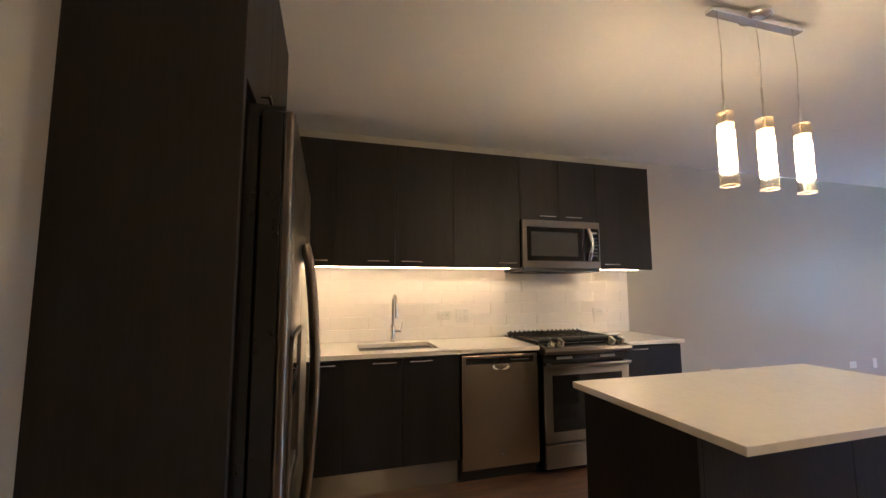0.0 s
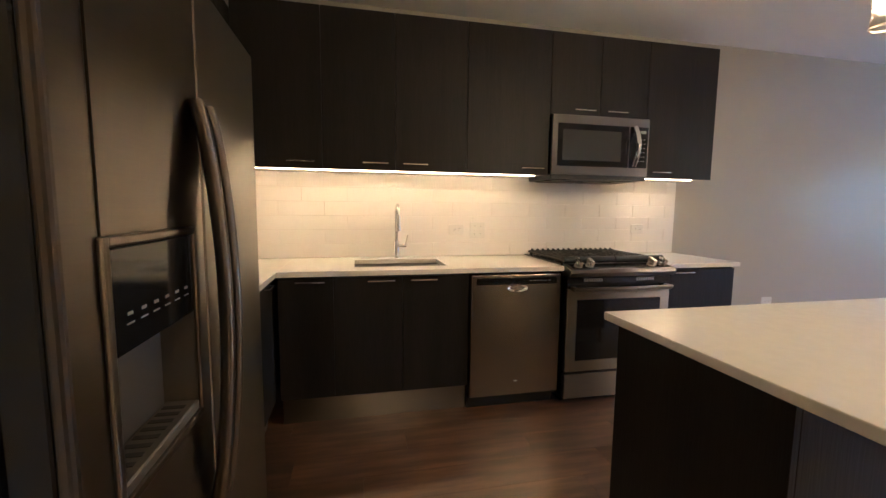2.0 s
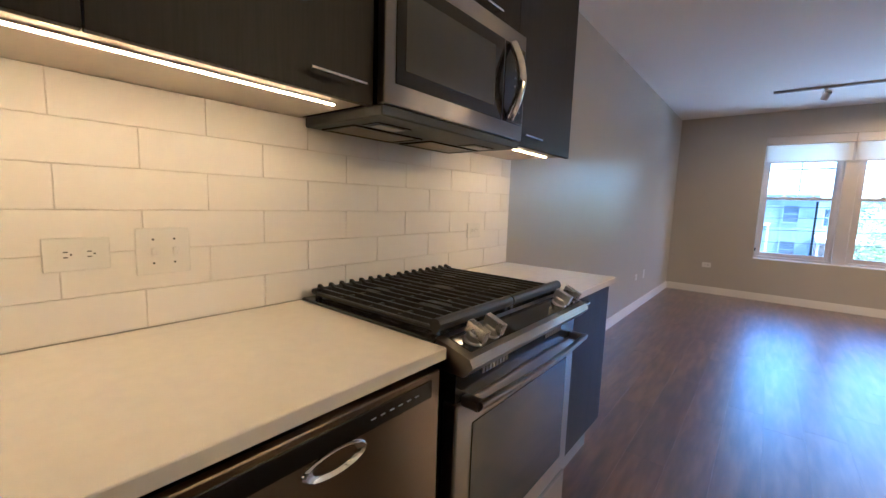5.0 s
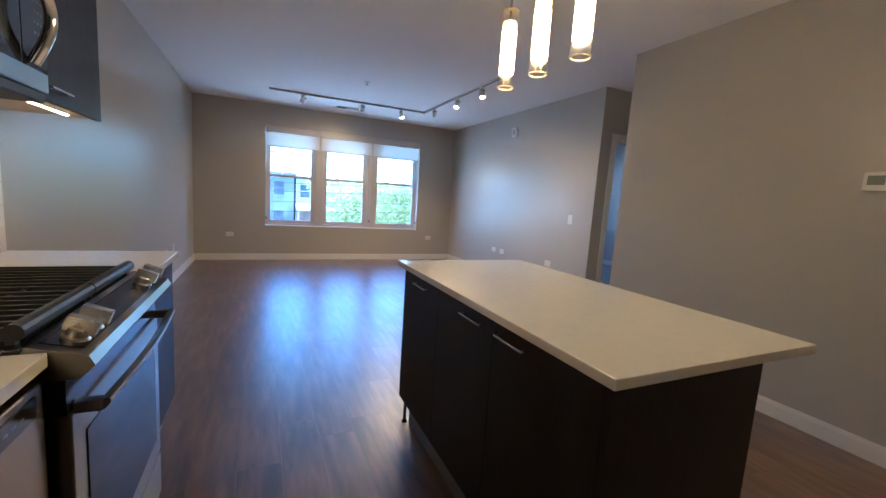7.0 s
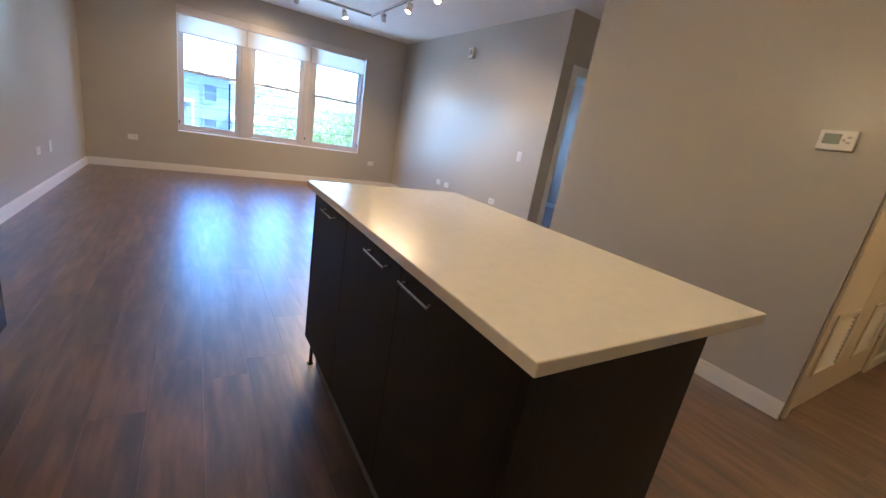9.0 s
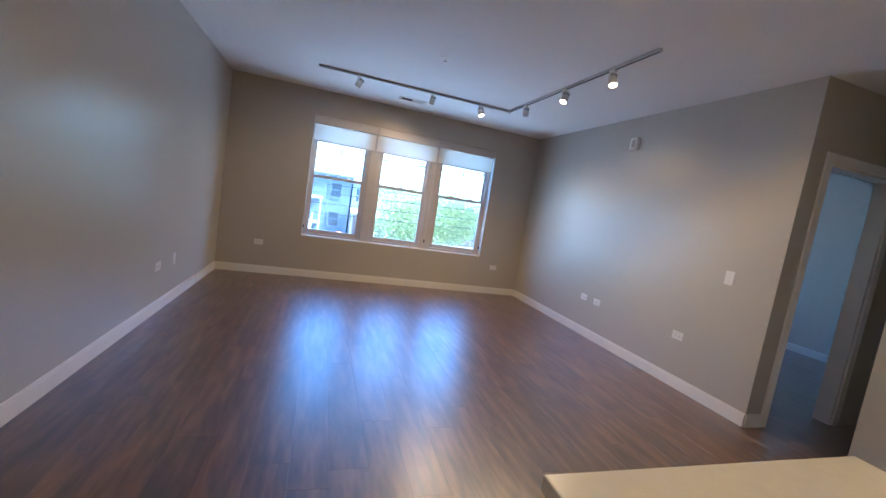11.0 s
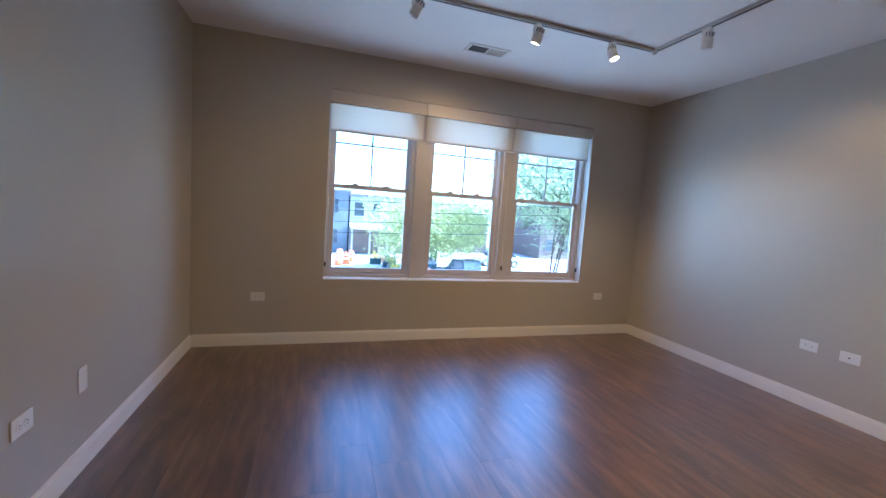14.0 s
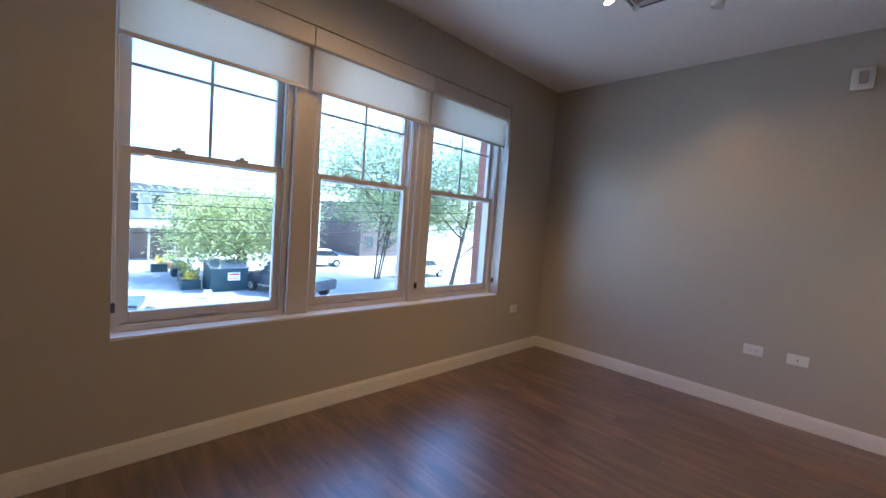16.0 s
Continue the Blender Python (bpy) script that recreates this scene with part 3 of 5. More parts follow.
t = thing("faucet", (0.085, 1.345, CT), "tall chrome gooseneck pull-down faucet", "faucet")
m = M().lathe((0.085, 1.345, CT), [(0.0, 0.0), (0.027, 0.0), (0.027, 0.006), (0.021, 0.010), (0.021, 0.12), (0.0135, 0.135)])
arc = [(0.085, 1.345, CT + 0.12), (0.085, 1.345, CT + 0.30)]
for k in range(1, 13):
    a = math.pi * k / 12
    arc.append((0.085 + 0.075 * (1 - math.cos(a)), 1.345, CT + 0.30 + 0.075 * math.sin(a)))
arc.append((0.236, 1.345, CT + 0.27))
m.tube(arc, 0.0125, 14)
part(t, "body", m, CHROME, smooth=True)
part(t, "spray_head", M().cyl((0.235, 1.345, CT + 0.285), (0.242, 1.345, CT + 0.20), 0.0145, 0.017), CHROME, smooth=True)
part(t, "lever", M().cyl((0.085, 1.36, CT + 0.085), (0.085, 1.415, CT + 0.085), 0.012).cyl((0.085, 1.408, CT + 0.085), (0.085, 1.425, CT + 0.165), 0.0055, 0.004), CHROME, smooth=True)

# ---- under-cabinet lights ----
def led_strip(a, b, axis):
    mid = (a + b) / 2
    base = (0.27, mid, UZ0 - 0.016) if axis == "y" else (mid, 0.27, UZ0 - 0.016)
    t = thing("led_strip", base, "slim warm white under-cabinet light strip, lit", "light strip", "under-cabinet lights")
    if axis == "y":
        part(t, "channel", M().box(0.262, a, UZ0 - 0.0085, 0.278, b, UZ0 - 0.0045), NICKEL)
        part(t, "diffuser", M().box(0.2665, a + 0.004, UZ0 - 0.0115, 0.2735, b - 0.004, UZ0 - 0.0088), LED, "glowing diffuser")
    else:
        part(t, "channel", M().box(a, 0.262, UZ0 - 0.0085, b, 0.278, UZ0 - 0.0045), NICKEL)
        part(t, "diffuser", M().box(a + 0.004, 0.2665, UZ0 - 0.0115, b - 0.004, 0.2735, UZ0 - 0.0088), LED, "glowing diffuser")


led_strip(0.47, 2.30, "y")
led_strip(3.16, 3.60, "y")
led_strip(0.40, 1.36, "x")

# ---- range ----
RY0, RY1, RX = 2.360, 3.118, 0.665
t = thing("range", (0.33, 2.74, 0.003), "stainless steel slide-in gas range with black grates", "range")
part(t, "body", M().box(0.02, RY0 + 0.004, 0.05, RX - 0.05, RY1 - 0.004, 0.895).box(0.05, RY0 + 0.02, 0.003, RX - 0.08, RY1 - 0.02, 0.05), BLACK)
part(t, "cooktop", M().box(0.02, RY0 - 0.012, 0.9155, 0.60, RY1 + 0.016, 0.925, 0.003, 1), BLACK, "black enamel cooktop")
m = M().prism([(0.595, 0.926), (RX + 0.035, 0.898), (RX + 0.045, 0.878), (RX + 0.02, 0.850), (0.60, 0.850)], "y", RY0 + 0.001, RY1 - 0.001)
part(t, "control_panel", m, STEELH)
part(t, "control_glass", M().prism([(0.612, 0.9232), (RX + 0.020, 0.9065), (RX + 0.019, 0.9045), (0.611, 0.9212)], "y", RY0 + 0.03, RY1 - 0.03), BGLASS, "black glass control strip")
od = part(t, "oven_door", M().box(RX - 0.045, RY0 + 0.006, 0.225, RX, RY1 - 0.006, 0.768, 0.006), STEELH, "stainless steel oven door")
part(od, "window", M().box(RX - 0.002, RY0 + 0.075, 0.30, RX + 0.003, RY1 - 0.075, 0.70, 0.001, 1), BGLASS, "black oven glass")
part(t, "door_head", M().box(RX - 0.045, RY0 + 0.006, 0.771, RX - 0.006, RY1 - 0.006, 0.848), BLACK, "black panel behind the oven handle")
pts = [(RX + 0.045 + 0.014 * math.sin(math.pi * k / 14), RY0 + 0.03 + (RY1 - RY0 - 0.06) * k / 14, 0.775) for k in range(15)]
m = M().tube(pts, 0.019, 12, 0.55)
for yy in (RY0 + 0.04, RY1 - 0.04):
    m.box(RX - 0.004, yy - 0.014, 0.762, RX + 0.046, yy + 0.014, 0.788, 0.004)
part(od, "handle", m, STEELH, "bowed steel oven handle", smooth=True)
part(t, "drawer", M().box(RX - 0.045, RY0 + 0.006, 0.045, RX, RY1 - 0.006, 0.212, 0.006), STEELH, "stainless steel lower drawer")
for v0 in (RY0 + 0.12, RY1 - 0.26):
    m = M()
    for k in range(8):
        m.box(RX - 0.0065, v0 + 0.017 * k, 0.815, RX - 0.004, v0 + 0.012 + 0.017 * k, 0.835)
    tagged(part(t, "vent_slots", m, GREYP), kind="stuff")
for yy in (RY0 + 0.075, RY0 + 0.155, RY1 - 0.155, RY1 - 0.075):
    ax = Matrix.Rotation(radians(22), 4, "Y")
    kb = part(t, "knob", M().lathe((0.655, yy, 0.912), [(0.0, 0.0), (0.026, 0.0), (0.026, 0.006), (0.021, 0.009), (0.020, 0.024), (0.017, 0.027), (0, 0.027)], 20, ax), NICKEL, "satin steel burner knob", smooth=True)
    part(kb, "grip", M().prism([(0.636, 0.938), (0.690, 0.916), (0.702, 0.946), (0.648, 0.968)], "y", yy - 0.011, yy + 0.011), NICKEL, "square satin steel grip")
# burners and grates
for bx, by, r in ((0.18, 2.54, 0.045), (0.44, 2.54, 0.055), (0.30, 2.74, 0.05), (0.18, 2.94, 0.04), (0.44, 2.94, 0.06)):
    part(t, "burner", M().lathe((bx, by, 0.925), [(0, 0), (r + 0.02, 0), (r + 0.016, 0.006), (r, 0.008), (r, 0.018), (r * 0.9, 0.024), (0, 0.026)]), IRON, smooth=True)
for g0, g1 in ((RY0 + 0.012, 2.737), (2.743, RY1 - 0.012)):
    m = M()
    zt = 0.953
    for yy in (g0 + 0.008, g1 - 0.008):
        m.box(0.05, yy - 0.007, zt - 0.018, 0.585, yy + 0.007, zt - 0.006, 0.003, 1)
    m.tube([(0.583, g0, zt - 0.002), (0.583, g1, zt - 0.002)], 0.018, 12)
    m.tube([(0.05, g0, zt - 0.006), (0.05, g1, zt - 0.006)], 0.010, 10)
    for k in range(8):
        yy = g0 + 0.028 + (g1 - g0 - 0.056) * k / 7
        m.prism([(0.035, zt - 0.016), (0.042, zt + 0.014), (0.052, zt + 0.014), (0.075, zt + 0.002), (0.565, zt + 0.002), (0.585, zt + 0.006), (0.59, zt - 0.012)], "y", yy - 0.0045, yy + 0.0045)
    for xx in (0.18, 0.32, 0.44):
        m.box(xx - 0.006, g0 + 0.01, zt - 0.018, xx + 0.006, g1 - 0.01, zt - 0.004, 0.002, 1)
    for xx in (0.06, 0.575):
        for yy in (g0 + 0.015, g1 - 0.015):
            m.box(xx - 0.008, yy - 0.008, 0.9245, xx + 0.008, yy + 0.008, zt - 0.008)
    part(t, "grate", m, IRON, "black cast iron grate")

# ---- dishwasher ----
DY0, DY1, DX = 1.742, 2.337, 0.637
t = thing("dishwasher", (0.32, 2.04, 0.003), "stainless steel dishwasher built in under the counter", "dishwasher")
part(t, "body", M().box(0.03, DY0 + 0.003, 0.10, DX - 0.03, DY1 - 0.003, 0.878).box(0.05, DY0 + 0.003, 0.003, DX - 0.07, DY1 - 0.003, 0.10), BLACK)
dd = part(t, "door", M().box(DX - 0.029, DY0 + 0.003, 0.098, DX, DY1 - 0.003, 0.868, 0.005), STEEL, "brushed stainless steel door")
part(dd, "control_strip", M().box(DX - 0.002, DY0 + 0.035, 0.808, DX + 0.0025, DY1 - 0.035, 0.850, 0.001, 1), BLACK, "black control strip")
m = M().lathe((DX, 2.04, 0.785), [(0.0, -0.004), (0.03, -0.003), (0.043, 0.004), (0.048, 0.007), (0.052, 0.003), (0.053, -0.004)], 28, Matrix.Rotation(radians(90), 4, "Y") @ Matrix.Diagonal((0.48, 1.35, 1, 1)))
part(dd, "pocket_handle", m, CHROME, "chrome pocket handle", smooth=True)
part(dd, "badge", M().box(DX + 0.0005, 2.03, 0.185, DX + 0.0015, 2.055, 0.192), GREYP)
m = M()
for k in range(6):
    m.box(DX + 0.0026, 2.12 + 0.025 * k, 0.828, DX + 0.0031, 2.132 + 0.025 * k, 0.831)
tagged(part(dd, "button_marks", m, GREYP), kind="stuff")

# ---- microwave ----
MY0, MY1, MX, MZ0, MZ1 = 2.360, 3.104, 0.395, 1.492, 1.910
t = thing("microwave", (0.2, 2.73, MZ0), "stainless steel over-the-range microwave", "microwave")
part(t, "body", M().box(0.012, MY0 + 0.002, MZ0 + 0.02, MX - 0.03, MY1 - 0.002, MZ1 - 0.001), BLACK)
part(t, "underside", M().box(0.02, MY0 + 0.004, MZ0 - 0.012, MX - 0.01, MY1 - 0.004, MZ0 + 0.0195, 0.004, 1), IRON, "black underside")
m = M()
for a, b in ((2.42, 2.70), (2.77, 3.05)):
    m.box(0.06, a - 0.012, MZ0 - 0.018, 0.20, a, MZ0 - 0.0125).box(0.06, b, MZ0 - 0.018, 0.20, b + 0.012, MZ0 - 0.0125).box(0.048, a - 0.012, MZ0 - 0.018, 0.06, b + 0.012, MZ0 - 0.0125).box(0.20, a - 0.012, MZ0 - 0.018, 0.212, b + 0.012, MZ0 - 0.0125)
part(t, "filter_frame", m, BLACK, "black filter surround")
for a, b in ((2.42, 2.70), (2.77, 3.05)):
    part(t, "grease_filter", M().box(0.06, a, MZ0 - 0.0155, 0.20, b, MZ0 - 0.0125, 0.001, 1), FILTER, "mesh grease filter coloured amber for the light it mirrors")
for a, b in ((2.44, 2.54), (2.92, 3.02)):
    part(t, "lamp_surround", M().box(0.232, a - 0.02, MZ0 - 0.0155, 0.308, b + 0.02, MZ0 - 0.0125, 0.002, 1), BLACK)
    part(t, "lamp_cover", M().box(0.245, a, MZ0 - 0.018, 0.295, b, MZ0 - 0.0157, 0.001, 1), PANELG, "grey lamp cover under the microwave")
fd = part(t, "door", M().box(MX - 0.0295, MY0 + 0.001, MZ0 + 0.018, MX, MY1 - 0.001, MZ1 - 0.002, 0.005), STEELH, "stainless steel door front")
part(fd, "window", M().box(MX - 0.001, MY0 + 0.04, MZ0 + 0.075, MX + 0.003, MY1 - 0.165, MZ1 - 0.06, 0.001, 1), BGLASS, "black door glass")
part(fd, "inner_window", M().box(MX + 0.0028, MY0 + 0.075, MZ0 + 0.115, MX + 0.004, MY1 - 0.225, MZ1 - 0.10), mat("mesh_glass", (0.05, 0.05, 0.05), 0.15, bump=0), "perforated viewing screen")
part(fd, "control_panel", M().box(MX - 0.001, MY1 - 0.155, MZ0 + 0.075, MX + 0.003, MY1 - 0.012, MZ1 - 0.06, 0.001, 1), BGLASS, "black control panel")
pts = [(MX + 0.012 + 0.045 * math.sin(math.pi * k / 14), MY1 - 0.125, MZ0 + 0.085 + 0.27 * k / 14) for k in range(15)]
part(fd, "handle", M().tube(pts, 0.017, 12, 0.7), CHROME, "bowed chrome handle", smooth=True)
m = M()
for r in range(6):
    for c in range(3):
        m.box(MX + 0.003, MY1 - 0.085 + 0.02 * c, MZ0 + 0.12 + 0.03 * r, MX + 0.0036, MY1 - 0.075 + 0.02 * c, MZ0 + 0.126 + 0.03 * r)
tagged(part(fd, "button_marks", m, GREYP), kind="stuff")
part(fd, "clock", M().box(MX + 0.003, MY1 - 0.09, MZ1 - 0.105, MX + 0.0036, MY1 - 0.03, MZ1 - 0.085), LCD)

# ---- fridge and its enclosure ----
FX0, FX1, FY, FZ = 1.50, 2.405, 0.755, 1.745
FG = 1.975
t = thing("fridge", (1.95, 0.4, 0.003), "stainless steel side-by-side fridge with an ice dispenser", "fridge")
part(t, "body", M().box(FX0 + 0.004, 0.04, 0.02, FX1 - 0.004, FY - 0.075, FZ - 0.02).box(FX0 + 0.03, 0.06, 0.003, FX1 - 0.03, FY - 0.1, 0.02), BLACK, "black cabinet")
for a in (FX1 - 0.10, FX0 + 0.01):
    part(t, "hinge_cover", M().box(a, FY - 0.14, FZ - 0.0195, a + 0.09, FY - 0.02, FZ + 0.012, 0.006), BLACK)
part(t, "door", M().box(FX0, FY - 0.022, 0.06, FG - 0.004, FY, FZ - 0.002, 0.008, 3), DARKST, "brushed steel fridge door")
part(t, "door_edge", M().box(FX0 + 0.002, FY - 0.07, 0.062, FG - 0.006, FY - 0.0225, FZ - 0.004), BLACK, "black door edge")
part(t, "freezer_door_edge", M().box(2.345, FY - 0.07, 0.062, FX1 - 0.002, FY - 0.0225, FZ - 0.004, 0.003, 1), BLACK, "black door edge")
DX0, DX1, DZ0, DZ1 = 2.045, 2.325, 0.855, 1.218
m = M()
m.box(FG + 0.004, FY - 0.07, 0.06, DX0, FY, FZ - 0.002).box(DX1, FY - 0.022, 0.06, FX1, FY, FZ - 0.002, 0.008, 3).box(DX0, FY - 0.07, 0.06, DX1, FY, DZ0).box(DX0, FY - 0.07, DZ1, DX1, FY, FZ - 0.002)
fz = part(t, "freezer_door", m, DARKST, "brushed steel freezer door")
m = M()
bz = 0.012
m.box(DX0 - bz, FY - 0.002, DZ0 - bz, DX0 + 0.004, FY + 0.008, DZ1 + bz, 0.004).box(DX1 - 0.004, FY - 0.002, DZ0 - bz, DX1 + bz, FY + 0.008, DZ1 + bz, 0.004)
m.box(DX0, FY - 0.002, DZ0 - bz, DX1, FY + 0.008, DZ0 + 0.004, 0.004).box(DX0, FY - 0.002, DZ1 - 0.004, DX1, FY + 0.008, DZ1 + bz, 0.004)
part(fz, "dispenser_rim", m, DARKST, "grey rounded dispenser rim")
part(fz, "dispenser_back", M().box(DX0, FY - 0.068, DZ0, DX1, FY - 0.062, DZ1).box(DX0, FY - 0.062, DZ0, DX0 + 0.004, FY, DZ1).box(DX1 - 0.004, FY - 0.062, DZ0, DX1, FY, DZ1), DISP, "grey dispenser recess")
part(fz, "dispenser_panel", M().box(DX0 + 0.004, FY - 0.06, 1.06, DX1 - 0.004, FY + 0.002, DZ1 - 0.004, 0.004), BGLASS, "black dispenser panel with small marks")
m = M()
for k in range(6):
    m.box(DX0 + 0.03 + 0.038 * k, FY + 0.002, 1.10, DX0 + 0.05 + 0.038 * k, FY + 0.0026, 1.1025).box(DX0 + 0.033 + 0.038 * k, FY + 0.002, 1.113, DX0 + 0.047 + 0.038 * k, FY + 0.0026, 1.118)
tagged(part(fz, "dispenser_marks", m, GREYP), kind="stuff")
m = M().box(DX0 + 0.004, FY - 0.06, DZ0, DX1 - 0.004, FY + 0.002, DZ0 + 0.022, 0.003, 1)
part(fz, "drip_tray", m, DISP, "grey drip tray")
m = M()
for k in range(9):
    m.box(DX0 + 0.03 + 0.026 * k, FY - 0.052, DZ0 + 0.0225, DX0 + 0.042 + 0.026 * k, FY - 0.012, DZ0 + 0.0232)
tagged(part(fz, "drip_slots", m, SLOT), kind="stuff")
for xx, hx in ((FG + 0.032, fz), (FG - 0.032, None)):
    pts = [(xx, FY + 0.008 + 0.040 * math.sin(math.pi * k / 18) ** 0.7, 0.60 + 0.88 * k / 18) for k in range(19)]
    part(hx or t, "handle", M().tube(pts, 0.017, 12, 0.8), DARKST, "bowed steel handle", smooth=True)
solid("tall_panel", M().box(2.418, 0.01, 0.003, 2.4435, 0.655, 2.447, 0.001, 1), DARKH, "tall dark oak end panel beside the fridge", "cabinet panel", base=(2.43, 0.45, 0.003))
solid("side_panel", M().box(1.407, 0.004, 0.003, 1.425, 0.63, 2.447, 0.001, 1), DARKH, "dark oak panel between fridge and counter", "cabinet panel", base=(1.42, 0.3, 0.003))
t = thing("over_fridge_cabinet", (1.92, 0.3, 1.865), "dark oak cabinet above the fridge", "cabinet", "wall cabinets over the counter")
part(t, "body", M().box(1.427, 0.004, 1.865, 2.416, 0.609, 2.447), DARKH)
for a, b, s in ((1.427, 1.921, 1), (1.923, 2.416, 0)):
    dr = part(t, "door", M().box(a, 0.6105, 1.865, b, 0.63, 2.447, 0.001, 1), DARKH)
    hx = (b - 0.20 if s else a + 0.05)
    bar_handle(dr, (hx, 0.63, 1.90), (hx + 0.15, 0.63, 1.90), (0, 1, 0))

# ---- island ----
IX0, IX1, IY0, IY1 = 1.693, 2.488, 1.923, 3.404
t = thing("kitchen_island", (2.0, 2.66, 0.003), "dark oak kitchen island with a white quartz top", "kitchen island")
part(t, "worktop", M().box(IX0, IY0, CB + 0.002, IX1, IY1, CT, 0.003, 2), QUARTZ, "white quartz top")
bx0, bx1, by0, by1 = IX0 + 0.035, IX1 - 0.185, IY0 + 0.035, IY1 - 0.03
part(t, "body", M().box(bx0 + 0.021, by0 + 0.019, 0.150, bx1 - 0.019, by1 - 0.019, CB), DARKW)
part(t, "end_panel", M().box(bx0, by0, 0.150, bx1, by0 + 0.0185, CB + 0.001, 0.001, 1), DARKH)
part(t, "end_panel", M().box(bx0, by1 - 0.0185, 0.150, bx1, by1, CB + 0.001, 0.001, 1), DARKH)
ys = [by0 + 0.0195, by0 + 0.50, by0 + 0.96, by1 - 0.0195]
for k in range(3):
    a, b = ys[k], ys[k + 1]
    dr = part(t, "door", M().box(bx0 + 0.001, a + 0.001, 0.150, bx0 + 0.0205, b - 0.001, CB - 0.014, 0.001, 1), DARKW)
    c = {0: b - 0.20, 1: a + 0.05, 2: a + 0.10}[k]
    bar_handle(dr, (bx0 + 0.001, c, CB - 0.045), (bx0 + 0.001, c + 0.15, CB - 0.045), (-1, 0, 0))
for a, b in ((by0 + 0.0195, by0 + 0.70), (by0 + 0.703, by1 - 0.0195)):
    part(t, "back_panel", M().box(bx1 - 0.0185, a, 0.150, bx1, b, CB + 0.001, 0.001, 1), DARKW)
part(t, "plinth", M().box(bx0 + 0.05, by0 + 0.05, 0.003, bx1 - 0.04, by1 - 0.05, 0.149), STEELH, "brushed steel plinth")
for xx in (bx0 + 0.03, bx1 - 0.03):
    for yy in (by0 + 0.03, by1 - 0.03):
        part(t, "leg", M().cyl((xx, yy, 0.003), (xx, yy, 0.1495), 0.009, seg=12).cyl((xx, yy, 0.003), (xx, yy, 0.010), 0.015, seg=12), BLACK, "black levelling leg", smooth=True)

# ---- pendant lamp ----
PX, PYS = 2.033, (2.525, 2.765, 3.006)
t = thing("pendant_lamp", (PX, 2.765, H), "three glass cylinder pendants on a chrome bar, lit", "pendant lamp")
part(t, "ceiling_plate", M().lathe((PX, 2.765, H - 0.026), [(0.0, 0.0), (0.055, 0.0), (0.065, 0.006), (0.065, 0.025)], 28), CHROME, smooth=True)
part(t, "bar", M().box(PX - 0.022, 2.48, H - 0.052, PX + 0.022, 3.05, H - 0.0265, 0.002, 1), CHROME, "polished chrome bar")
for yy in PYS:
    z0 = 1.785
    part(t, "cord", M().tube([(PX, yy, H - 0.05), (PX + 0.004, yy + 0.004, 2.42), (PX, yy, 2.26)], 0.0022, 6), NICKEL)
    part(t, "stem", M().cyl((PX, yy, 2.07), (PX, yy, 2.27), 0.0055, 0.004, seg=10), NICKEL, smooth=True)
    gl = part(t, "glass_tube", M().lathe((PX, yy, z0), [(0.034, 0.0), (0.036, 0.002), (0.036, 0.335), (0.034, 0.337), (0.0335, 0.335), (0.0335, 0.002), (0.034, 0.0)], 32), CLEAR, "clear glass cylinder", smooth=True)
    gl.visible_shadow = False
    part(t, "diffuser", M().lathe((PX, yy, z0), [(0.0, 0.062), (0.031, 0.062), (0.0325, 0.066), (0.0325, 0.243), (0.0, 0.243)], 28), BULB, "glowing frosted inner cylinder", smooth=True)
    part(t, "frosted_top", M().lathe((PX, yy, z0), [(0.0, 0.2435), (0.0325, 0.2435), (0.0325, 0.279), (0.030, 0.282), (0.0, 0.282)], 28), FROST, "frosted end of the inner cylinder, tinted amber for its dim glow", smooth=True)
    part(t, "socket_stem", M().cyl((PX, yy, z0 + 0.282), (PX, yy, z0 + 0.33), 0.006, seg=10), NICKEL, smooth=True)
    part(t, "glass_cap", M().lathe((PX, yy, z0), [(0.0, 0.331), (0.033, 0.331), (0.033, 0.3335), (0.0, 0.3335)], 28), FROST, "thin glass disc on top", smooth=True)
    part(t, "rim", M().lathe((PX, yy, z0), [(0.0325, -0.003), (0.0372, -0.003), (0.0372, 0.0025), (0.0325, 0.0025), (0.0325, -0.003)], 32), FROST, "glass rim made pale for its bright lit edge", smooth=True)

# ---- track lights ----
TX, TY = 3.415, 7.70
t = thing("track_light", (2.3, TY, H), "white L-shaped ceiling track with six spot heads, some lit", "track light")
part(t, "track", M().box(1.09, TY - 0.018, H - 0.022, TX - 0.02, TY + 0.018, H - 0.0005, 0.002, 1).box(TX - 0.018, 5.30, H - 0.022, TX + 0.018, TY - 0.02, H - 0.0005, 0.002, 1), PANELG, "grey aluminium track")
part(t, "track_slot", M().box(1.10, TY - 0.006, H - 0.0235, TX - 0.03, TY + 0.006, H - 0.0222).box(TX - 0.006, 5.31, H - 0.0235, TX + 0.006, TY - 0.03, H - 0.0222), SLOT)
part(t, "corner_joint", M().box(TX - 0.0195, TY - 0.0195, H - 0.026, TX + 0.0195, TY + 0.0195, H - 0.0005, 0.003, 1).lathe((TX, TY, H - 0.045), [(0.0, 0.0), (0.01, 0.003), (0.014, 0.01), (0.012, 0.019)], 14), PLASTIC, "clear plastic corner connector")


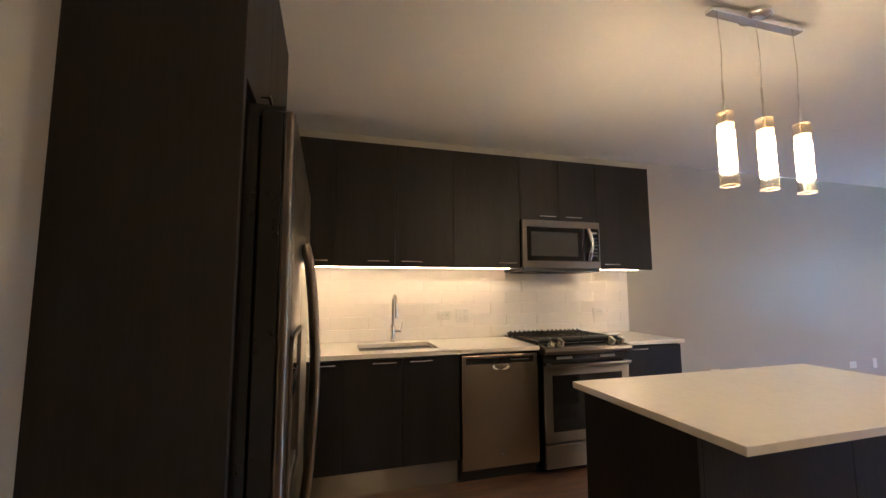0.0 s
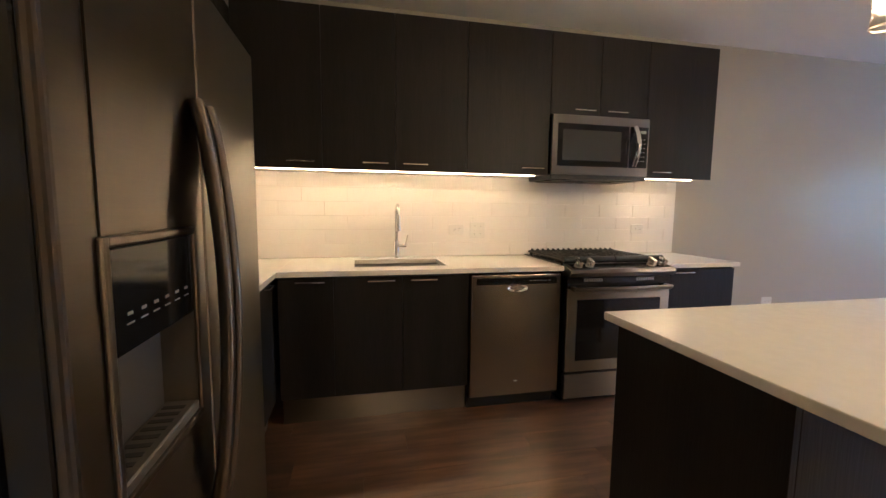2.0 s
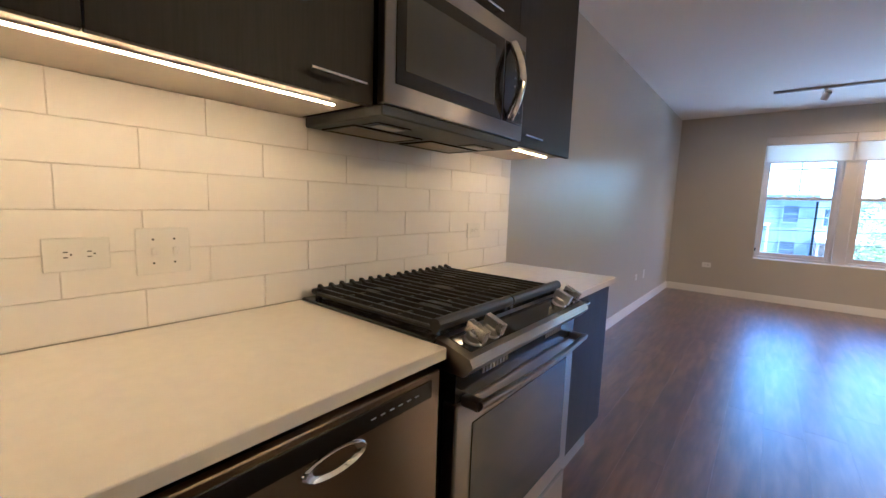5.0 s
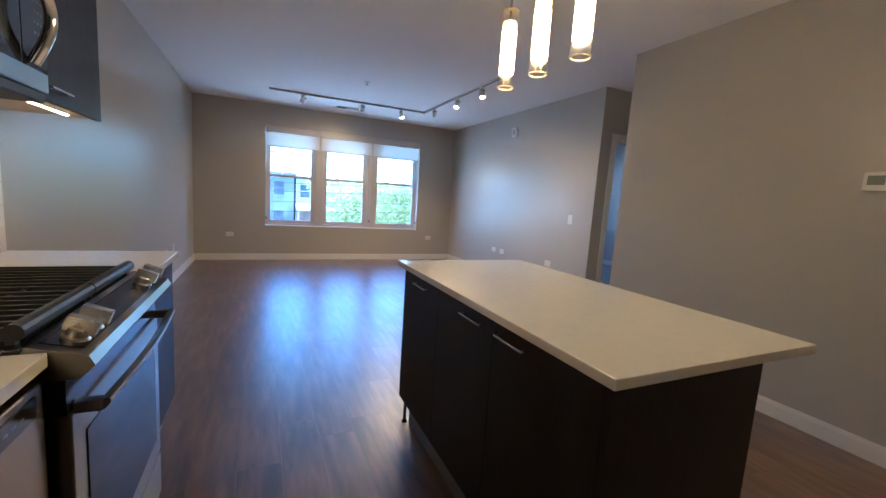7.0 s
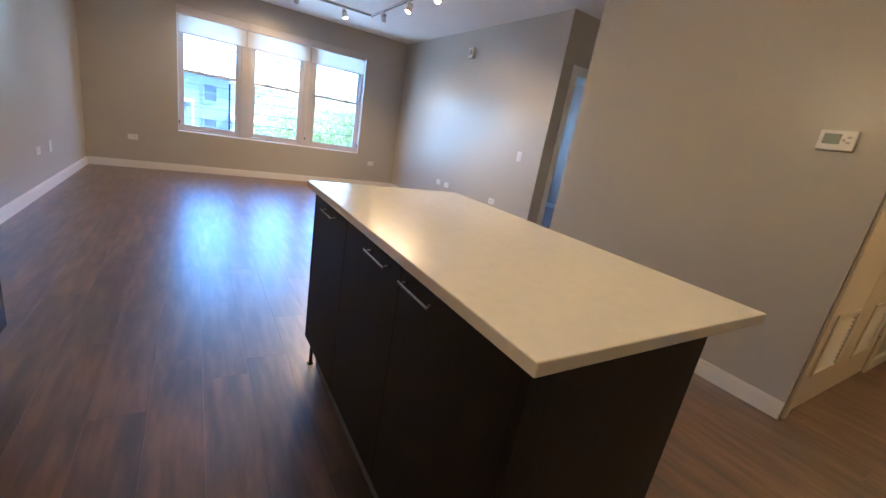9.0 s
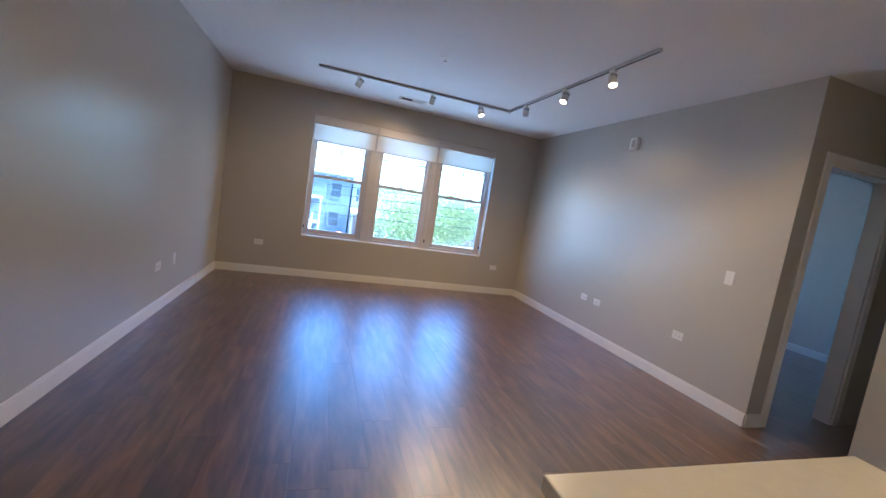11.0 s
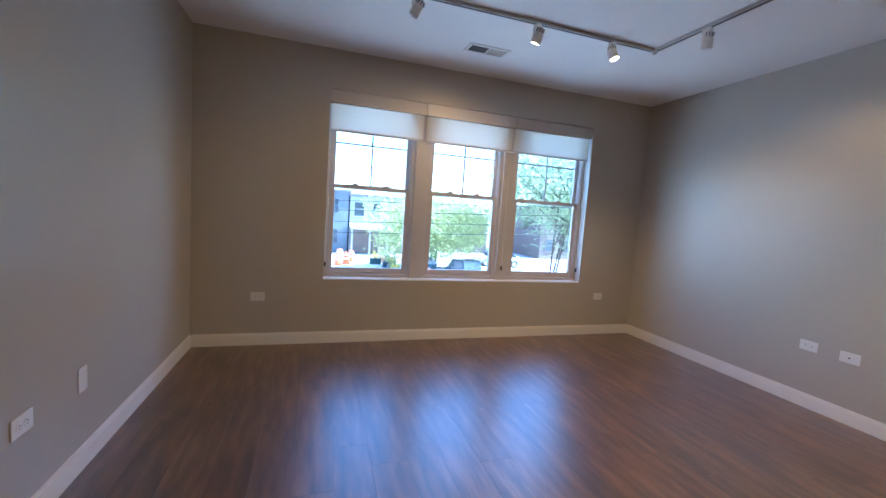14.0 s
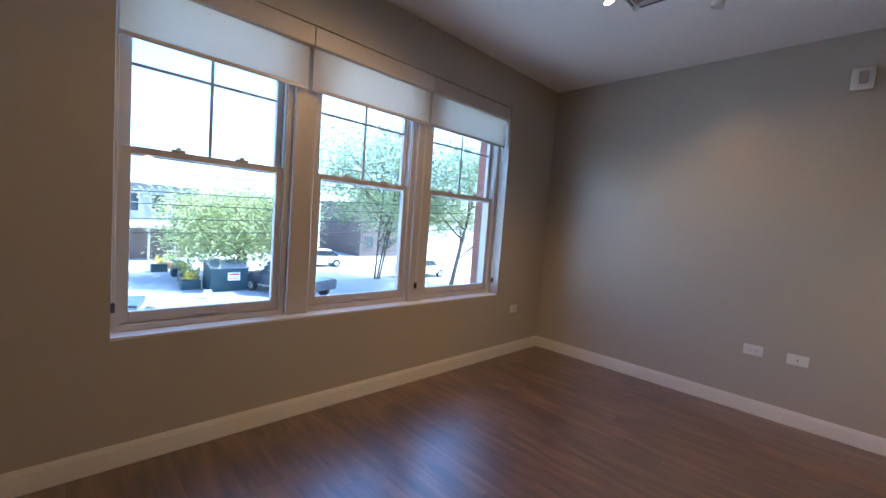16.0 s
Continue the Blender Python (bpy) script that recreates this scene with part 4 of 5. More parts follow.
def spot_head(x, y, aim, lit):
    hd = part(t, "spot_head", M().box(x - 0.016, y - 0.03, H - 0.045, x + 0.016, y + 0.03, H - 0.0225, 0.003, 1).box(x - 0.022, y - 0.004, H - 0.115, x - 0.016, y + 0.02, H - 0.045, 0.001, 1), PLASTIC, "off-white spot head")
    q = Vector(aim).normalized().to_track_quat("-Z", "Y").to_matrix().to_4x4()
    p = (x + 0.012, y, H - 0.095)
    prof = [(0.0, 0.052), (0.022, 0.052), (0.026, 0.046), (0.027, 0.02), (0.030, 0.014), (0.033, -0.012), (0.034, -0.05), (0.031, -0.052), (0.029, -0.044)]
    part(hd, "barrel", M().lathe(p, prof, 24, q), PLASTIC, smooth=True)
    fins = M()
    for k in range(10):
        a = 2 * math.pi * k / 10
        fins.lathe(Vector(p) + q.to_3x3() @ Vector((0.027 * math.cos(a), 0.027 * math.sin(a), 0.033)), [(0.0, -0.012), (0.003, -0.012), (0.003, 0.012), (0.0, 0.012)], 6, q)
    part(hd, "cooling_slots", fins, SLOT)
    part(hd, "lens", M().lathe(p, [(0.0, -0.0445), (0.029, -0.0445), (0.029, -0.042), (0.0, -0.042)], 24, q), SPOTON if lit else PLASTIC, "lit lens" if lit else "unlit lens", smooth=True)
    if lit:
        c = Vector(p) + Vector(aim).normalized() * 0.06
        lamp("spot_light", "SPOT", look(c, c + Vector(aim)), SPOT_W, (1.0, 0.56, 0.22), 0.025, 140)


for x, y, aim, lit in ((1.53, TY, (-0.5, 0.3, -1), False), (2.39, TY, (-0.2, 0.38, -1), True), (3.02, TY, (0.2, -0.3, -1), True),
                       (TX, 7.26, (0.1, 0.2, -1), False), (TX, 6.46, (-0.40, -0.15, -1), True), (TX, 5.78, (-0.05, -0.35, -1), True)):
    spot_head(x, y, aim, lit)

# ---- ceiling fittings ----
t = thing("air_vent", (2.28, 8.31, H), "white ceiling air register with louvres over a dark sheet", "vent")
part(t, "frame", M().box(2.10, 8.225, H - 0.008, 2.46, 8.25, H).box(2.10, 8.37, H - 0.008, 2.46, 8.395, H).box(2.10, 8.25, H - 0.008, 2.125, 8.37, H).box(2.435, 8.25, H - 0.008, 2.46, 8.37, H).box(2.275, 8.25, H - 0.008, 2.285, 8.37, H), PLASTIC)
# no duct is built; a flat dark sheet gives its shade
part(t, "back", M().box(2.125, 8.25, H - 0.002, 2.275, 8.37, H - 0.0005).box(2.285, 8.25, H - 0.002, 2.435, 8.37, H - 0.0005), SLOT, "dark sheet behind the louvres for the shaded duct")
lv = M()
for k in range(9):
    yy = 8.255 + 0.0125 * k
    lv.prism([(yy, H - 0.003), (yy + 0.006, H - 0.008), (yy + 0.0075, H - 0.008), (yy + 0.0015, H - 0.003)], "x", 2.286, 2.434)
part(t, "louvres", lv, PLASTIC)
t = thing("sprinkler", (2.20, 6.54, H), "small chrome ceiling sprinkler", "sprinkler", "sprinklers")
part(t, "escutcheon", M().lathe((2.20, 6.54, H - 0.008), [(0.012, 0.0), (0.038, 0.002), (0.042, 0.0078)], 24), PLASTIC, smooth=True)
part(t, "head", M().cyl((2.20, 6.54, H), (2.20, 6.54, H - 0.03), 0.009, 0.006).cyl((2.20, 6.54, H - 0.034), (2.20, 6.54, H - 0.031), 0.018, seg=14), CHROME, smooth=True)
copy_thing(t, pose(5.32, 1.86, H))


# ---- plates on the walls ----
def plate(name, at, normal, label, kind="outlet", wide=0.115, high=0.075, group="wall outlets"):
    """A cover plate on a wall, drawn facing +x and turned to its normal. Outlets lie sideways."""
    t = thing(name, at, label, "switch" if kind == "switch" else "outlet", group)
    b = M().box(0.0003, -wide / 2, -high / 2, 0.006, wide / 2, high / 2, 0.002, 1)
    c, d = M(), M()
    if kind == "outlet":
        for s in (-1, 1):
            c.cyl((0.005, s * 0.020, 0), (0.0075, s * 0.020, 0), 0.0165, seg=20)
            for k in (-1, 1):
                d.box(0.0076, s * 0.020 - 0.004, k * 0.006 - 0.0012, 0.008, s * 0.020 + 0.004, k * 0.006 + 0.0012)
            d.cyl((0.0076, s * 0.020 + 0.009, 0), (0.008, s * 0.020 + 0.009, 0), 0.0022, seg=8)
    elif kind == "jack":
        c.box(0.005, -0.012, -0.012, 0.008, 0.012, 0.012, 0.001, 1)
        d.cyl((0.008, 0, 0), (0.014, 0, 0), 0.005, seg=12)
    elif kind == "switch":
        n = max(1, round(wide / 0.07))
        for k in range(n):
            yy = (k - (n - 1) / 2) * 0.046
            c.box(0.005, yy - 0.005, -0.012, 0.014, yy + 0.005, 0.010, 0.002, 1)
            for z in (-0.03, 0.03):
                d.cyl((0.006, yy, z), (0.0068, yy, z), 0.0028, seg=8)
    m = Matrix.Rotation({"+x": 0, "-x": math.pi, "+y": math.pi / 2, "-y": -math.pi / 2}[normal], 4, "Z")
    for nm, q, mt in (("plate", b, PLASTIC), ("face", c, PLASTIC), ("slots", d, SLOT)):
        if len(q.bm.verts):
            me = q.done(nm)
            me.materials.append(mt)
            o = new(nm, me)
            o.parent = t
            if nm == "slots":
                tagged(o, kind="stuff")
        else:
            q.bm.free()
    t.matrix_world = Matrix.Translation(at) @ m
    return t


WHO = "white plastic duplex outlet set sideways in the wall"
plate("outlet", (0.52, W, 0.438), "-y", WHO)
plate("outlet", (4.105, W, 0.442), "-y", WHO)
plate("outlet", (R, 7.072, 0.470), "-x", WHO)
plate("jack_plate", (R, 6.825, 0.466), "-x", "white cable jack plate on the wall", "jack")
plate("outlet", (R, 5.668, 0.474), "-x", WHO)
plate("outlet", (0, 4.76, 0.45), "+x", WHO)
plate("outlet", (0, 6.87, 0.42), "+x", WHO)
plate("blank_plate", (0, 7.263, 0.42), "+x", "white blank cover plate on the wall", "blank", 0.07, 0.115)
plate("outlet", (4.04, 2.906, 0.43), "-x", WHO)
plate("light_switch", (R, 5.315, 1.10), "-x", "white toggle light switch plate", "switch", 0.075, 0.115, "light switches")
plate("outlet", (0.0095, 3.343, 1.117), "+x", "white outlet set in the tiled backsplash")
plate("outlet", (0.0095, 1.80, 1.114), "+x", "white outlet set in the tiled backsplash")
plate("light_switch", (0.0095, 1.965, 1.11), "+x", "white double switch plate in the backsplash", "switch", 0.118, 0.118, "light switches")
plate("outlet", (0.75, 0.0095, 1.11), "+y", "white outlet set in the tiled backsplash")

t = thing("alarm_strobe", (R, 6.70, 2.335), "white fire alarm strobe on the wall", "alarm")
part(t, "body", M().box(R - 0.045, 6.645, 2.265, R - 0.0005, 6.755, 2.405, 0.008), PLASTIC)
part(t, "lens", M().box(R - 0.060, 6.675, 2.30, R - 0.044, 6.715, 2.375, 0.006), PANELG, "clear strobe lens")
t = thing("thermostat", (4.04, 2.375, 1.505), "white thermostat with a green display", "thermostat")
part(t, "body", M().box(4.013, 2.30, 1.455, 4.0395, 2.45, 1.555, 0.006), PLASTIC)
part(t, "display", M().box(4.0115, 2.36, 1.485, 4.0135, 2.43, 1.535), LCD, "grey-green display")
part(t, "buttons", M().box(4.0105, 2.32, 1.515, 4.0135, 2.337, 1.525).box(4.0105, 2.32, 1.49, 4.0135, 2.337, 1.50).box(4.0105, 2.341, 1.50, 4.0135, 2.353, 1.512), PANELG)


# ---- doors in the hall ----
def lever(owner, at, way, out):
    """A satin lever with its round rose; way is where the lever points."""
    at, way, out = Vector(at), Vector(way), Vector(out)
    m = M().cyl(at, at + out * 0.010, 0.027, 0.024, 20).cyl(at + out * 0.01, at + out * 0.05, 0.009, seg=12)
    m.tube([at + out * 0.05 - way * 0.01, at + out * 0.052 + way * 0.05, at + out * 0.048 + way * 0.105], 0.009, 10, 0.7)
    return part(owner, "lever", m, NICKEL, "satin nickel lever handle", smooth=True)


t = thing("closet_door", (4.87, 2.13, 0.01), "cream painted double closet doors with louvred grilles, closed", "door")
for a, b, hinge in ((4.125, 4.738, 4.125), (4.742, 5.615, 5.615)):
    g0, g1 = (4.29, 4.66) if a < 4.5 else (5.04, 5.44)
    m = M().box(a, 2.135, 0.012, g0, 2.17, 2.105).box(g1, 2.135, 0.012, b, 2.17, 2.105).box(g0, 2.135, 0.012, g1, 2.17, 0.25).box(g0, 2.135, 0.60, g1, 2.17, 2.105)
    lf = part(t, "leaf", m, DOORP)
    m = M().box(g0 - 0.025, 2.124, 0.225, g0, 2.1345, 0.625, 0.002, 1).box(g1, 2.124, 0.225, g1 + 0.025, 2.1345, 0.625, 0.002, 1).box(g0, 2.124, 0.225, g1, 2.1345, 0.25).box(g0, 2.124, 0.60, g1, 2.1345, 0.625)
    for k in range(13):
        z = 0.255 + 0.027 * k
        m.prism([(2.130, z), (2.133, z), (2.166, z + 0.022), (2.163, z + 0.022)], "x", g0, g1)
    part(lf, "grille", m, DOORP, "cream louvred grille")
    m = M()
    for z in (0.30, 1.05, 1.85):
        m.cyl((hinge, 2.128, z - 0.045), (hinge, 2.128, z + 0.045), 0.007, seg=10).box(hinge - 0.012, 2.131, z - 0.045, hinge + 0.012, 2.1345, z + 0.045)
    part(lf, "hinges", m, NICKEL)
    if a > 4.5:
        lever(lf, (4.81, 2.1345, 1.0), (1, 0, 0), (0, -1, 0))
t = thing("return_grille", (4.9, 2.13, 2.30), "cream return air grille above the closet doors", "vent")
m = M().box(4.55, 2.118, 2.26, 5.34, 2.1295, 2.285).box(4.55, 2.118, 2.60, 5.34, 2.1295, 2.625).box(4.55, 2.118, 2.285, 4.575, 2.1295, 2.60).box(5.315, 2.118, 2.285, 5.34, 2.1295, 2.60)
for k in range(1, 5):
    m.box(4.575 + 0.148 * k - 0.007, 2.119, 2.285, 4.575 + 0.148 * k + 0.007, 2.1295, 2.60)
part(t, "frame", m, DOORP)
# flat dark sheet closes the openings between the bars
part(t, "back", M().box(4.575, 2.127, 2.285, 5.315, 2.1293, 2.60), SLOT, "dark sheet behind the bars")
t = thing("panel_box", (5.95, 2.13, 1.12), "grey flush electrical panel cover in the wall", "electrical panel")
part(t, "cover", M().box(5.86, 2.118, 0.73, 6.22, 2.1295, 1.52, 0.002, 1), PANELG)
part(t, "latch", M().box(6.14, 2.113, 1.10, 6.17, 2.119, 1.14, 0.001, 1), SLOT)


def swing_door(label, hinge, angle, length, side):
    """A flush leaf, hinged at a floor point and turned by angle."""
    t = thing("door", (hinge[0], hinge[1], 0.008), label, "door", "open hall doors")
    def put(nm, m, mt, owner=t, tag="", smooth=False):
        me = m.done(nm, smooth=smooth)
        me.materials.append(mt)
        o = new(nm, me)
        o.parent = owner
        return tagged(o, tag)
    lf = put("leaf", M().box(0.0, -0.0175, 0.0, length, 0.0175, 2.03, 0.002, 1), DOORP)
    for s in (-1, 1):
        at = Vector((length - 0.065, s * 0.0178, 0.98))
        m = M().cyl(at, at + Vector((0, s * 0.01, 0)), 0.027, 0.024, 20).cyl(at, at + Vector((0, s * 0.05, 0)), 0.009, seg=12)
        m.tube([at + Vector((0.01, s * 0.05, 0)), at + Vector((-0.05, s * 0.052, 0)), at + Vector((-0.105, s * 0.047, 0))], 0.009, 10, 0.7)
        put("lever", m, NICKEL, lf, "satin nickel lever handle", True)
    m = M()
    for z in (0.25, 1.0, 1.8):
        m.cyl((-0.006, side * 0.018, z - 0.045), (-0.006, side * 0.018, z + 0.045), 0.007, seg=10)
    put("hinges", m, NICKEL, lf)
    t.rotation_euler = (0, 0, radians(angle))
    return t


swing_door("cream flush hall door standing half open", (4.775, 0.905), 44, 0.61, 1)
swing_door("cream flush bathroom door standing open", (6.44, 1.262), 57, 0.70, -1)

# ---- hall lamp, bathroom ----
t = thing("ceiling_lamp", (4.70, 1.52, H), "flush round frosted ceiling lamp, lit", "ceiling lamp")
part(t, "base", M().lathe((4.70, 1.52, H - 0.03), [(0.0, 0.0), (0.15, 0.0), (0.155, 0.01), (0.155, 0.0295)], 32), NICKEL, smooth=True)
part(t, "bowl", M().lathe((4.70, 1.52, H - 0.10), [(0.0, 0.0), (0.06, 0.006), (0.11, 0.027), (0.14, 0.069)], 32), mat("bowl_glow", (0.9, 0.85, 0.75), 0.4, emit=(1.0, 0.56, 0.20), strength=HALL_E, bump=0), "glowing frosted bowl", smooth=True)
solid("floor_bath", M().box(6.36, 0.6, -0.008, 8.2, 3.1, 0.004), BTILE, "pale bathroom floor tile", "floor", kind=S)
t = thing("vanity", (7.35, 2.75, 0.006), "dark oak bathroom vanity with a white basin top", "vanity")
part(t, "body", M().box(6.85, 2.56, 0.12, 7.95, 3.098, 0.82), DARKW)
part(t, "plinth", M().box(6.87, 2.62, 0.006, 7.93, 3.098, 0.119), STEELH)
part(t, "basin_top", M().box(6.83, 2.53, 0.8205, 7.97, 3.098, 0.86, 0.004), QUARTZ, "white basin top")
t = thing("bath_mirror", (7.4, 3.09, 1.0), "framed bathroom mirror over the vanity", "mirror")
part(t, "frame", M().box(6.95, 3.07, 0.98, 7.0, 3.099, 1.90).box(7.85, 3.07, 0.98, 7.9, 3.099, 1.90).box(7.0, 3.07, 0.98, 7.85, 3.099, 1.03).box(7.0, 3.07, 1.85, 7.85, 3.099, 1.90), TRIM)
part(t, "mirror_glass", M().box(7.0, 3.08, 1.03, 7.85, 3.085, 1.85), MIRROR)
t = thing("vanity_lamp", (7.4, 3.09, 2.05), "frosted bathroom wall lamp, lit", "wall lamp")
part(t, "back_plate", M().box(7.2, 3.08, 2.0, 7.6, 3.099, 2.1, 0.004), CHROME)
part(t, "shade", M().box(7.18, 2.99, 2.01, 7.62, 3.079, 2.09, 0.02), mat("bath_glow", (0.9, 0.85, 0.75), 0.4, emit=(1.0, 0.68, 0.34), strength=BATH_E, bump=0), "glowing shade")

# ---- outdoors, one storey below ----
GZ = -3.4
solid("ground", M().box(-400, W + 0.3, GZ - 0.3, 400, 700, GZ), CONC, "pale sunlit concrete yard and ground", "ground", kind=S)


def foliage(m, centre, radius, count, leaf, squash=0.8):
    """Leaf clumps filling an uneven crown."""
    rnd = random.Random(count + int(centre[0] * 10))
    for _ in range(count):
        d = Vector((rnd.gauss(0, 1), rnd.gauss(0, 1), rnd.gauss(0, 1))).normalized()
        k = rnd.random() ** 0.45
        n = noise.noise(d * 2.1 + Vector(centre)) * 0.45 + 0.85
        p = Vector(centre) + Vector((d.x, d.y, d.z * squash)) * radius * k * n
        u = Vector((rnd.gauss(0, 1), rnd.gauss(0, 1), rnd.gauss(0, 0.6))).normalized()
        v = u.orthogonal().normalized()
        s = leaf * rnd.uniform(0.6, 1.3)
        a = [m.bm.verts.new(p + u * s * x + v * s * y) for x, y in ((-1, 0), (0, -0.45), (1, 0), (0, 0.45))]
        m.bm.faces.new(a)


def tree(x, y, height, spread, count, mat_leaf, label, stems=1, leaf=0.115):
    t = thing("tree", (x, y, GZ), label, "tree", "street trees")
    tr = M()
    tips = []
    rnd = random.Random(int(x * 7 + y))
    for s in range(stems):
        a0 = rnd.uniform(0, 6.28)
        lean = 0.12 if stems > 1 else 0.02
        top = Vector((x + math.cos(a0) * lean * height, y + math.sin(a0) * lean * height, GZ + height * 0.55))
        tr.tube([(x + 0.2 * s, y, GZ - 0.05), ((x + top.x) / 2 + 0.1 * s, (y + top.y) / 2, GZ + height * 0.28), top], 0.16 - 0.03 * stems, 8)
        for k in range(6):
            a = a0 + k * 1.05
            st = Vector((x, y, GZ)).lerp(top, 0.30 + 0.12 * k)
            tip = st + Vector((math.cos(a) * spread * 0.6, math.sin(a) * spread * 0.6, height * 0.22))
            tr.tube([st, st.lerp(tip, 0.5) + Vector((0, 0, 0.15)), tip], 0.045, 6)
            tips.append(tip)
        tips.append(top + Vector((0, 0, height * 0.2)))
    part(t, "trunk", tr, BARK, smooth=True)
    m = M()
    for i, p in enumerate(tips):
        foliage(m, (p.x, p.y, p.z), spread * 0.62, count // len(tips) + i, leaf)
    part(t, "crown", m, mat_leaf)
    return t


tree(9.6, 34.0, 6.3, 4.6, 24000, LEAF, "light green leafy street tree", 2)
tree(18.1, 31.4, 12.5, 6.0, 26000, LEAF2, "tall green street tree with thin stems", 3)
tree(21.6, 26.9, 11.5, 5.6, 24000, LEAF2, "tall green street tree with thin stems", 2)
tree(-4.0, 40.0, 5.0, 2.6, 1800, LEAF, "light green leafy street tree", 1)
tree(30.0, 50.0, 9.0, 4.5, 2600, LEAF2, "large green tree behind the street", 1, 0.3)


def house(x0, x1, y0, y1, height, wallmat, label, storeys, cols, porch=False, veranda=False):
    t = thing("house", ((x0 + x1) / 2, y0, GZ), label, "house", "houses across the street")
    sh = height / storeys
    ws = [(x0 + (x1 - x0) * (c + 0.5) / cols, GZ + sh * s + sh * 0.32) for s in range(storeys) for c in range(cols)]
    part(t, "wall", M().box(x0, y0 + 0.12, GZ, x1, y1, GZ + height), wallmat)
    sid = M()
    n = int(height / 0.3)
    for k in range(n):
        sid.box(x0 + 0.02, y0 + 0.09, GZ + 0.3 * k, x1 - 0.02, y0 + 0.119, GZ + 0.3 * k + 0.27)
    tagged(part(t, "siding", sid, wallmat), kind="stuff")
    part(t, "roof", M().box(x0 - 0.2, y0 - 0.15, GZ + height, x1 + 0.2, y1 + 0.2, GZ + height + 0.25), ROOFM)
    for wx, wz in ws:
        w = part(t, "window", M().box(wx - 0.48, y0 + 0.05, wz, wx + 0.48, y0 + 0.115, wz + 1.35), CARGL, "dark window glass")
        part(w, "frame", M().box(wx - 0.58, y0 + 0.02, wz - 0.1, wx - 0.48, y0 + 0.115, wz + 1.47).box(wx + 0.48, y0 + 0.02, wz - 0.1, wx + 0.58, y0 + 0.115, wz + 1.47).box(wx - 0.48, y0 + 0.02, wz - 0.1, wx + 0.48, y0 + 0.115, wz).box(wx - 0.48, y0 + 0.02, wz + 1.35, wx + 0.48, y0 + 0.115, wz + 1.47).box(wx - 0.48, y0 + 0.04, wz + 0.65, wx + 0.48, y0 + 0.12, wz + 0.70), wallmat)
    if veranda:
        # dark panel stands for the porch shade across the lower storey
        part(t, "veranda_shade_panel", M().box(x0 + 0.05, y0 - 0.1, GZ, x1 - 0.05, y0 + 0.018, GZ + sh - 0.1), BROWN, "dark panel for the shaded porch of the lower storey")
        part(t, "veranda_roof", M().prism([(y0 - 1.9, GZ + sh - 0.35), (y0 - 1.9, GZ + sh - 0.22), (y0 + 0.018, GZ + sh + 0.15), (y0 + 0.018, GZ + sh - 0.05)], "x", x0, x1), PANELG, "pale porch roof")
        vp = M()
        for k in range(4):
            vx = x0 + 0.15 + (x1 - x0 - 0.3) * k / 3
            vp.box(vx - 0.07, y0 - 1.8, GZ, vx + 0.07, y0 - 1.66, GZ + sh - 0.3)
        part(t, "veranda_post", vp, SIDING)
    if porch:
        px = x0 + (x1 - x0) * 0.3
        part(t, "porch", M().box(px - 1.4, y0 - 1.7, GZ + 1.1, px + 1.4, y0 + 0.08, GZ + 1.25).box(px - 1.4, y0 - 1.7, GZ + 3.6, px + 1.4, y0 + 0.08, GZ + 3.8).box(px - 1.35, y0 - 1.65, GZ, px - 1.2, y0 - 1.5, GZ + 3.6).box(px + 1.2, y0 - 1.65, GZ, px + 1.35, y0 - 1.5, GZ + 3.6), PANELG)
        st = M()
        for k in range(7):
            st.box(px - 0.6, y0 - 1.7 - 0.27 * (k + 1), GZ, px + 0.6, y0 - 1.7 - 0.27 * k, GZ + 1.1 - 0.155 * k)
        part(t, "steps", st, WHITEP)
        rl = M()
        for s in (-0.6, 0.6):
            rl.tube([(px + s, y0 - 1.7, GZ + 2.1), (px + s, y0 - 3.6, GZ + 1.0)], 0.05, 6)
            for k in range(9):
                rl.box(px + s - 0.02, y0 - 1.75 - 0.21 * k, GZ + 0.3, px + s + 0.02, y0 - 1.71 - 0.21 * k, GZ + 2.05 - 0.122 * k)
        part(t, "railing", rl, WHITEP)
    return t


house(-1.9, 4.0, 46.0, 56.0, 6.0, SIDEB, "blue-grey sided house with a white porch stair", 2, 2, True)
house(4.15, 9.6, 46.0, 56.0, 5.7, SIDING, "pale house with a dark covered porch below", 2, 3, veranda=True)
house(12.0, 21.0, 50.0, 60.0, 4.2, BROWN, "low brown brick building", 1, 4)
house(26.0, 36.0, 46.0, 56.0, 6.0, BROWN, "brown brick building behind the trees", 2, 4)
house(-12.0, -2.2, 46.0, 56.0, 6.0, SIDING, "pale grey flat-roofed house", 2, 4)


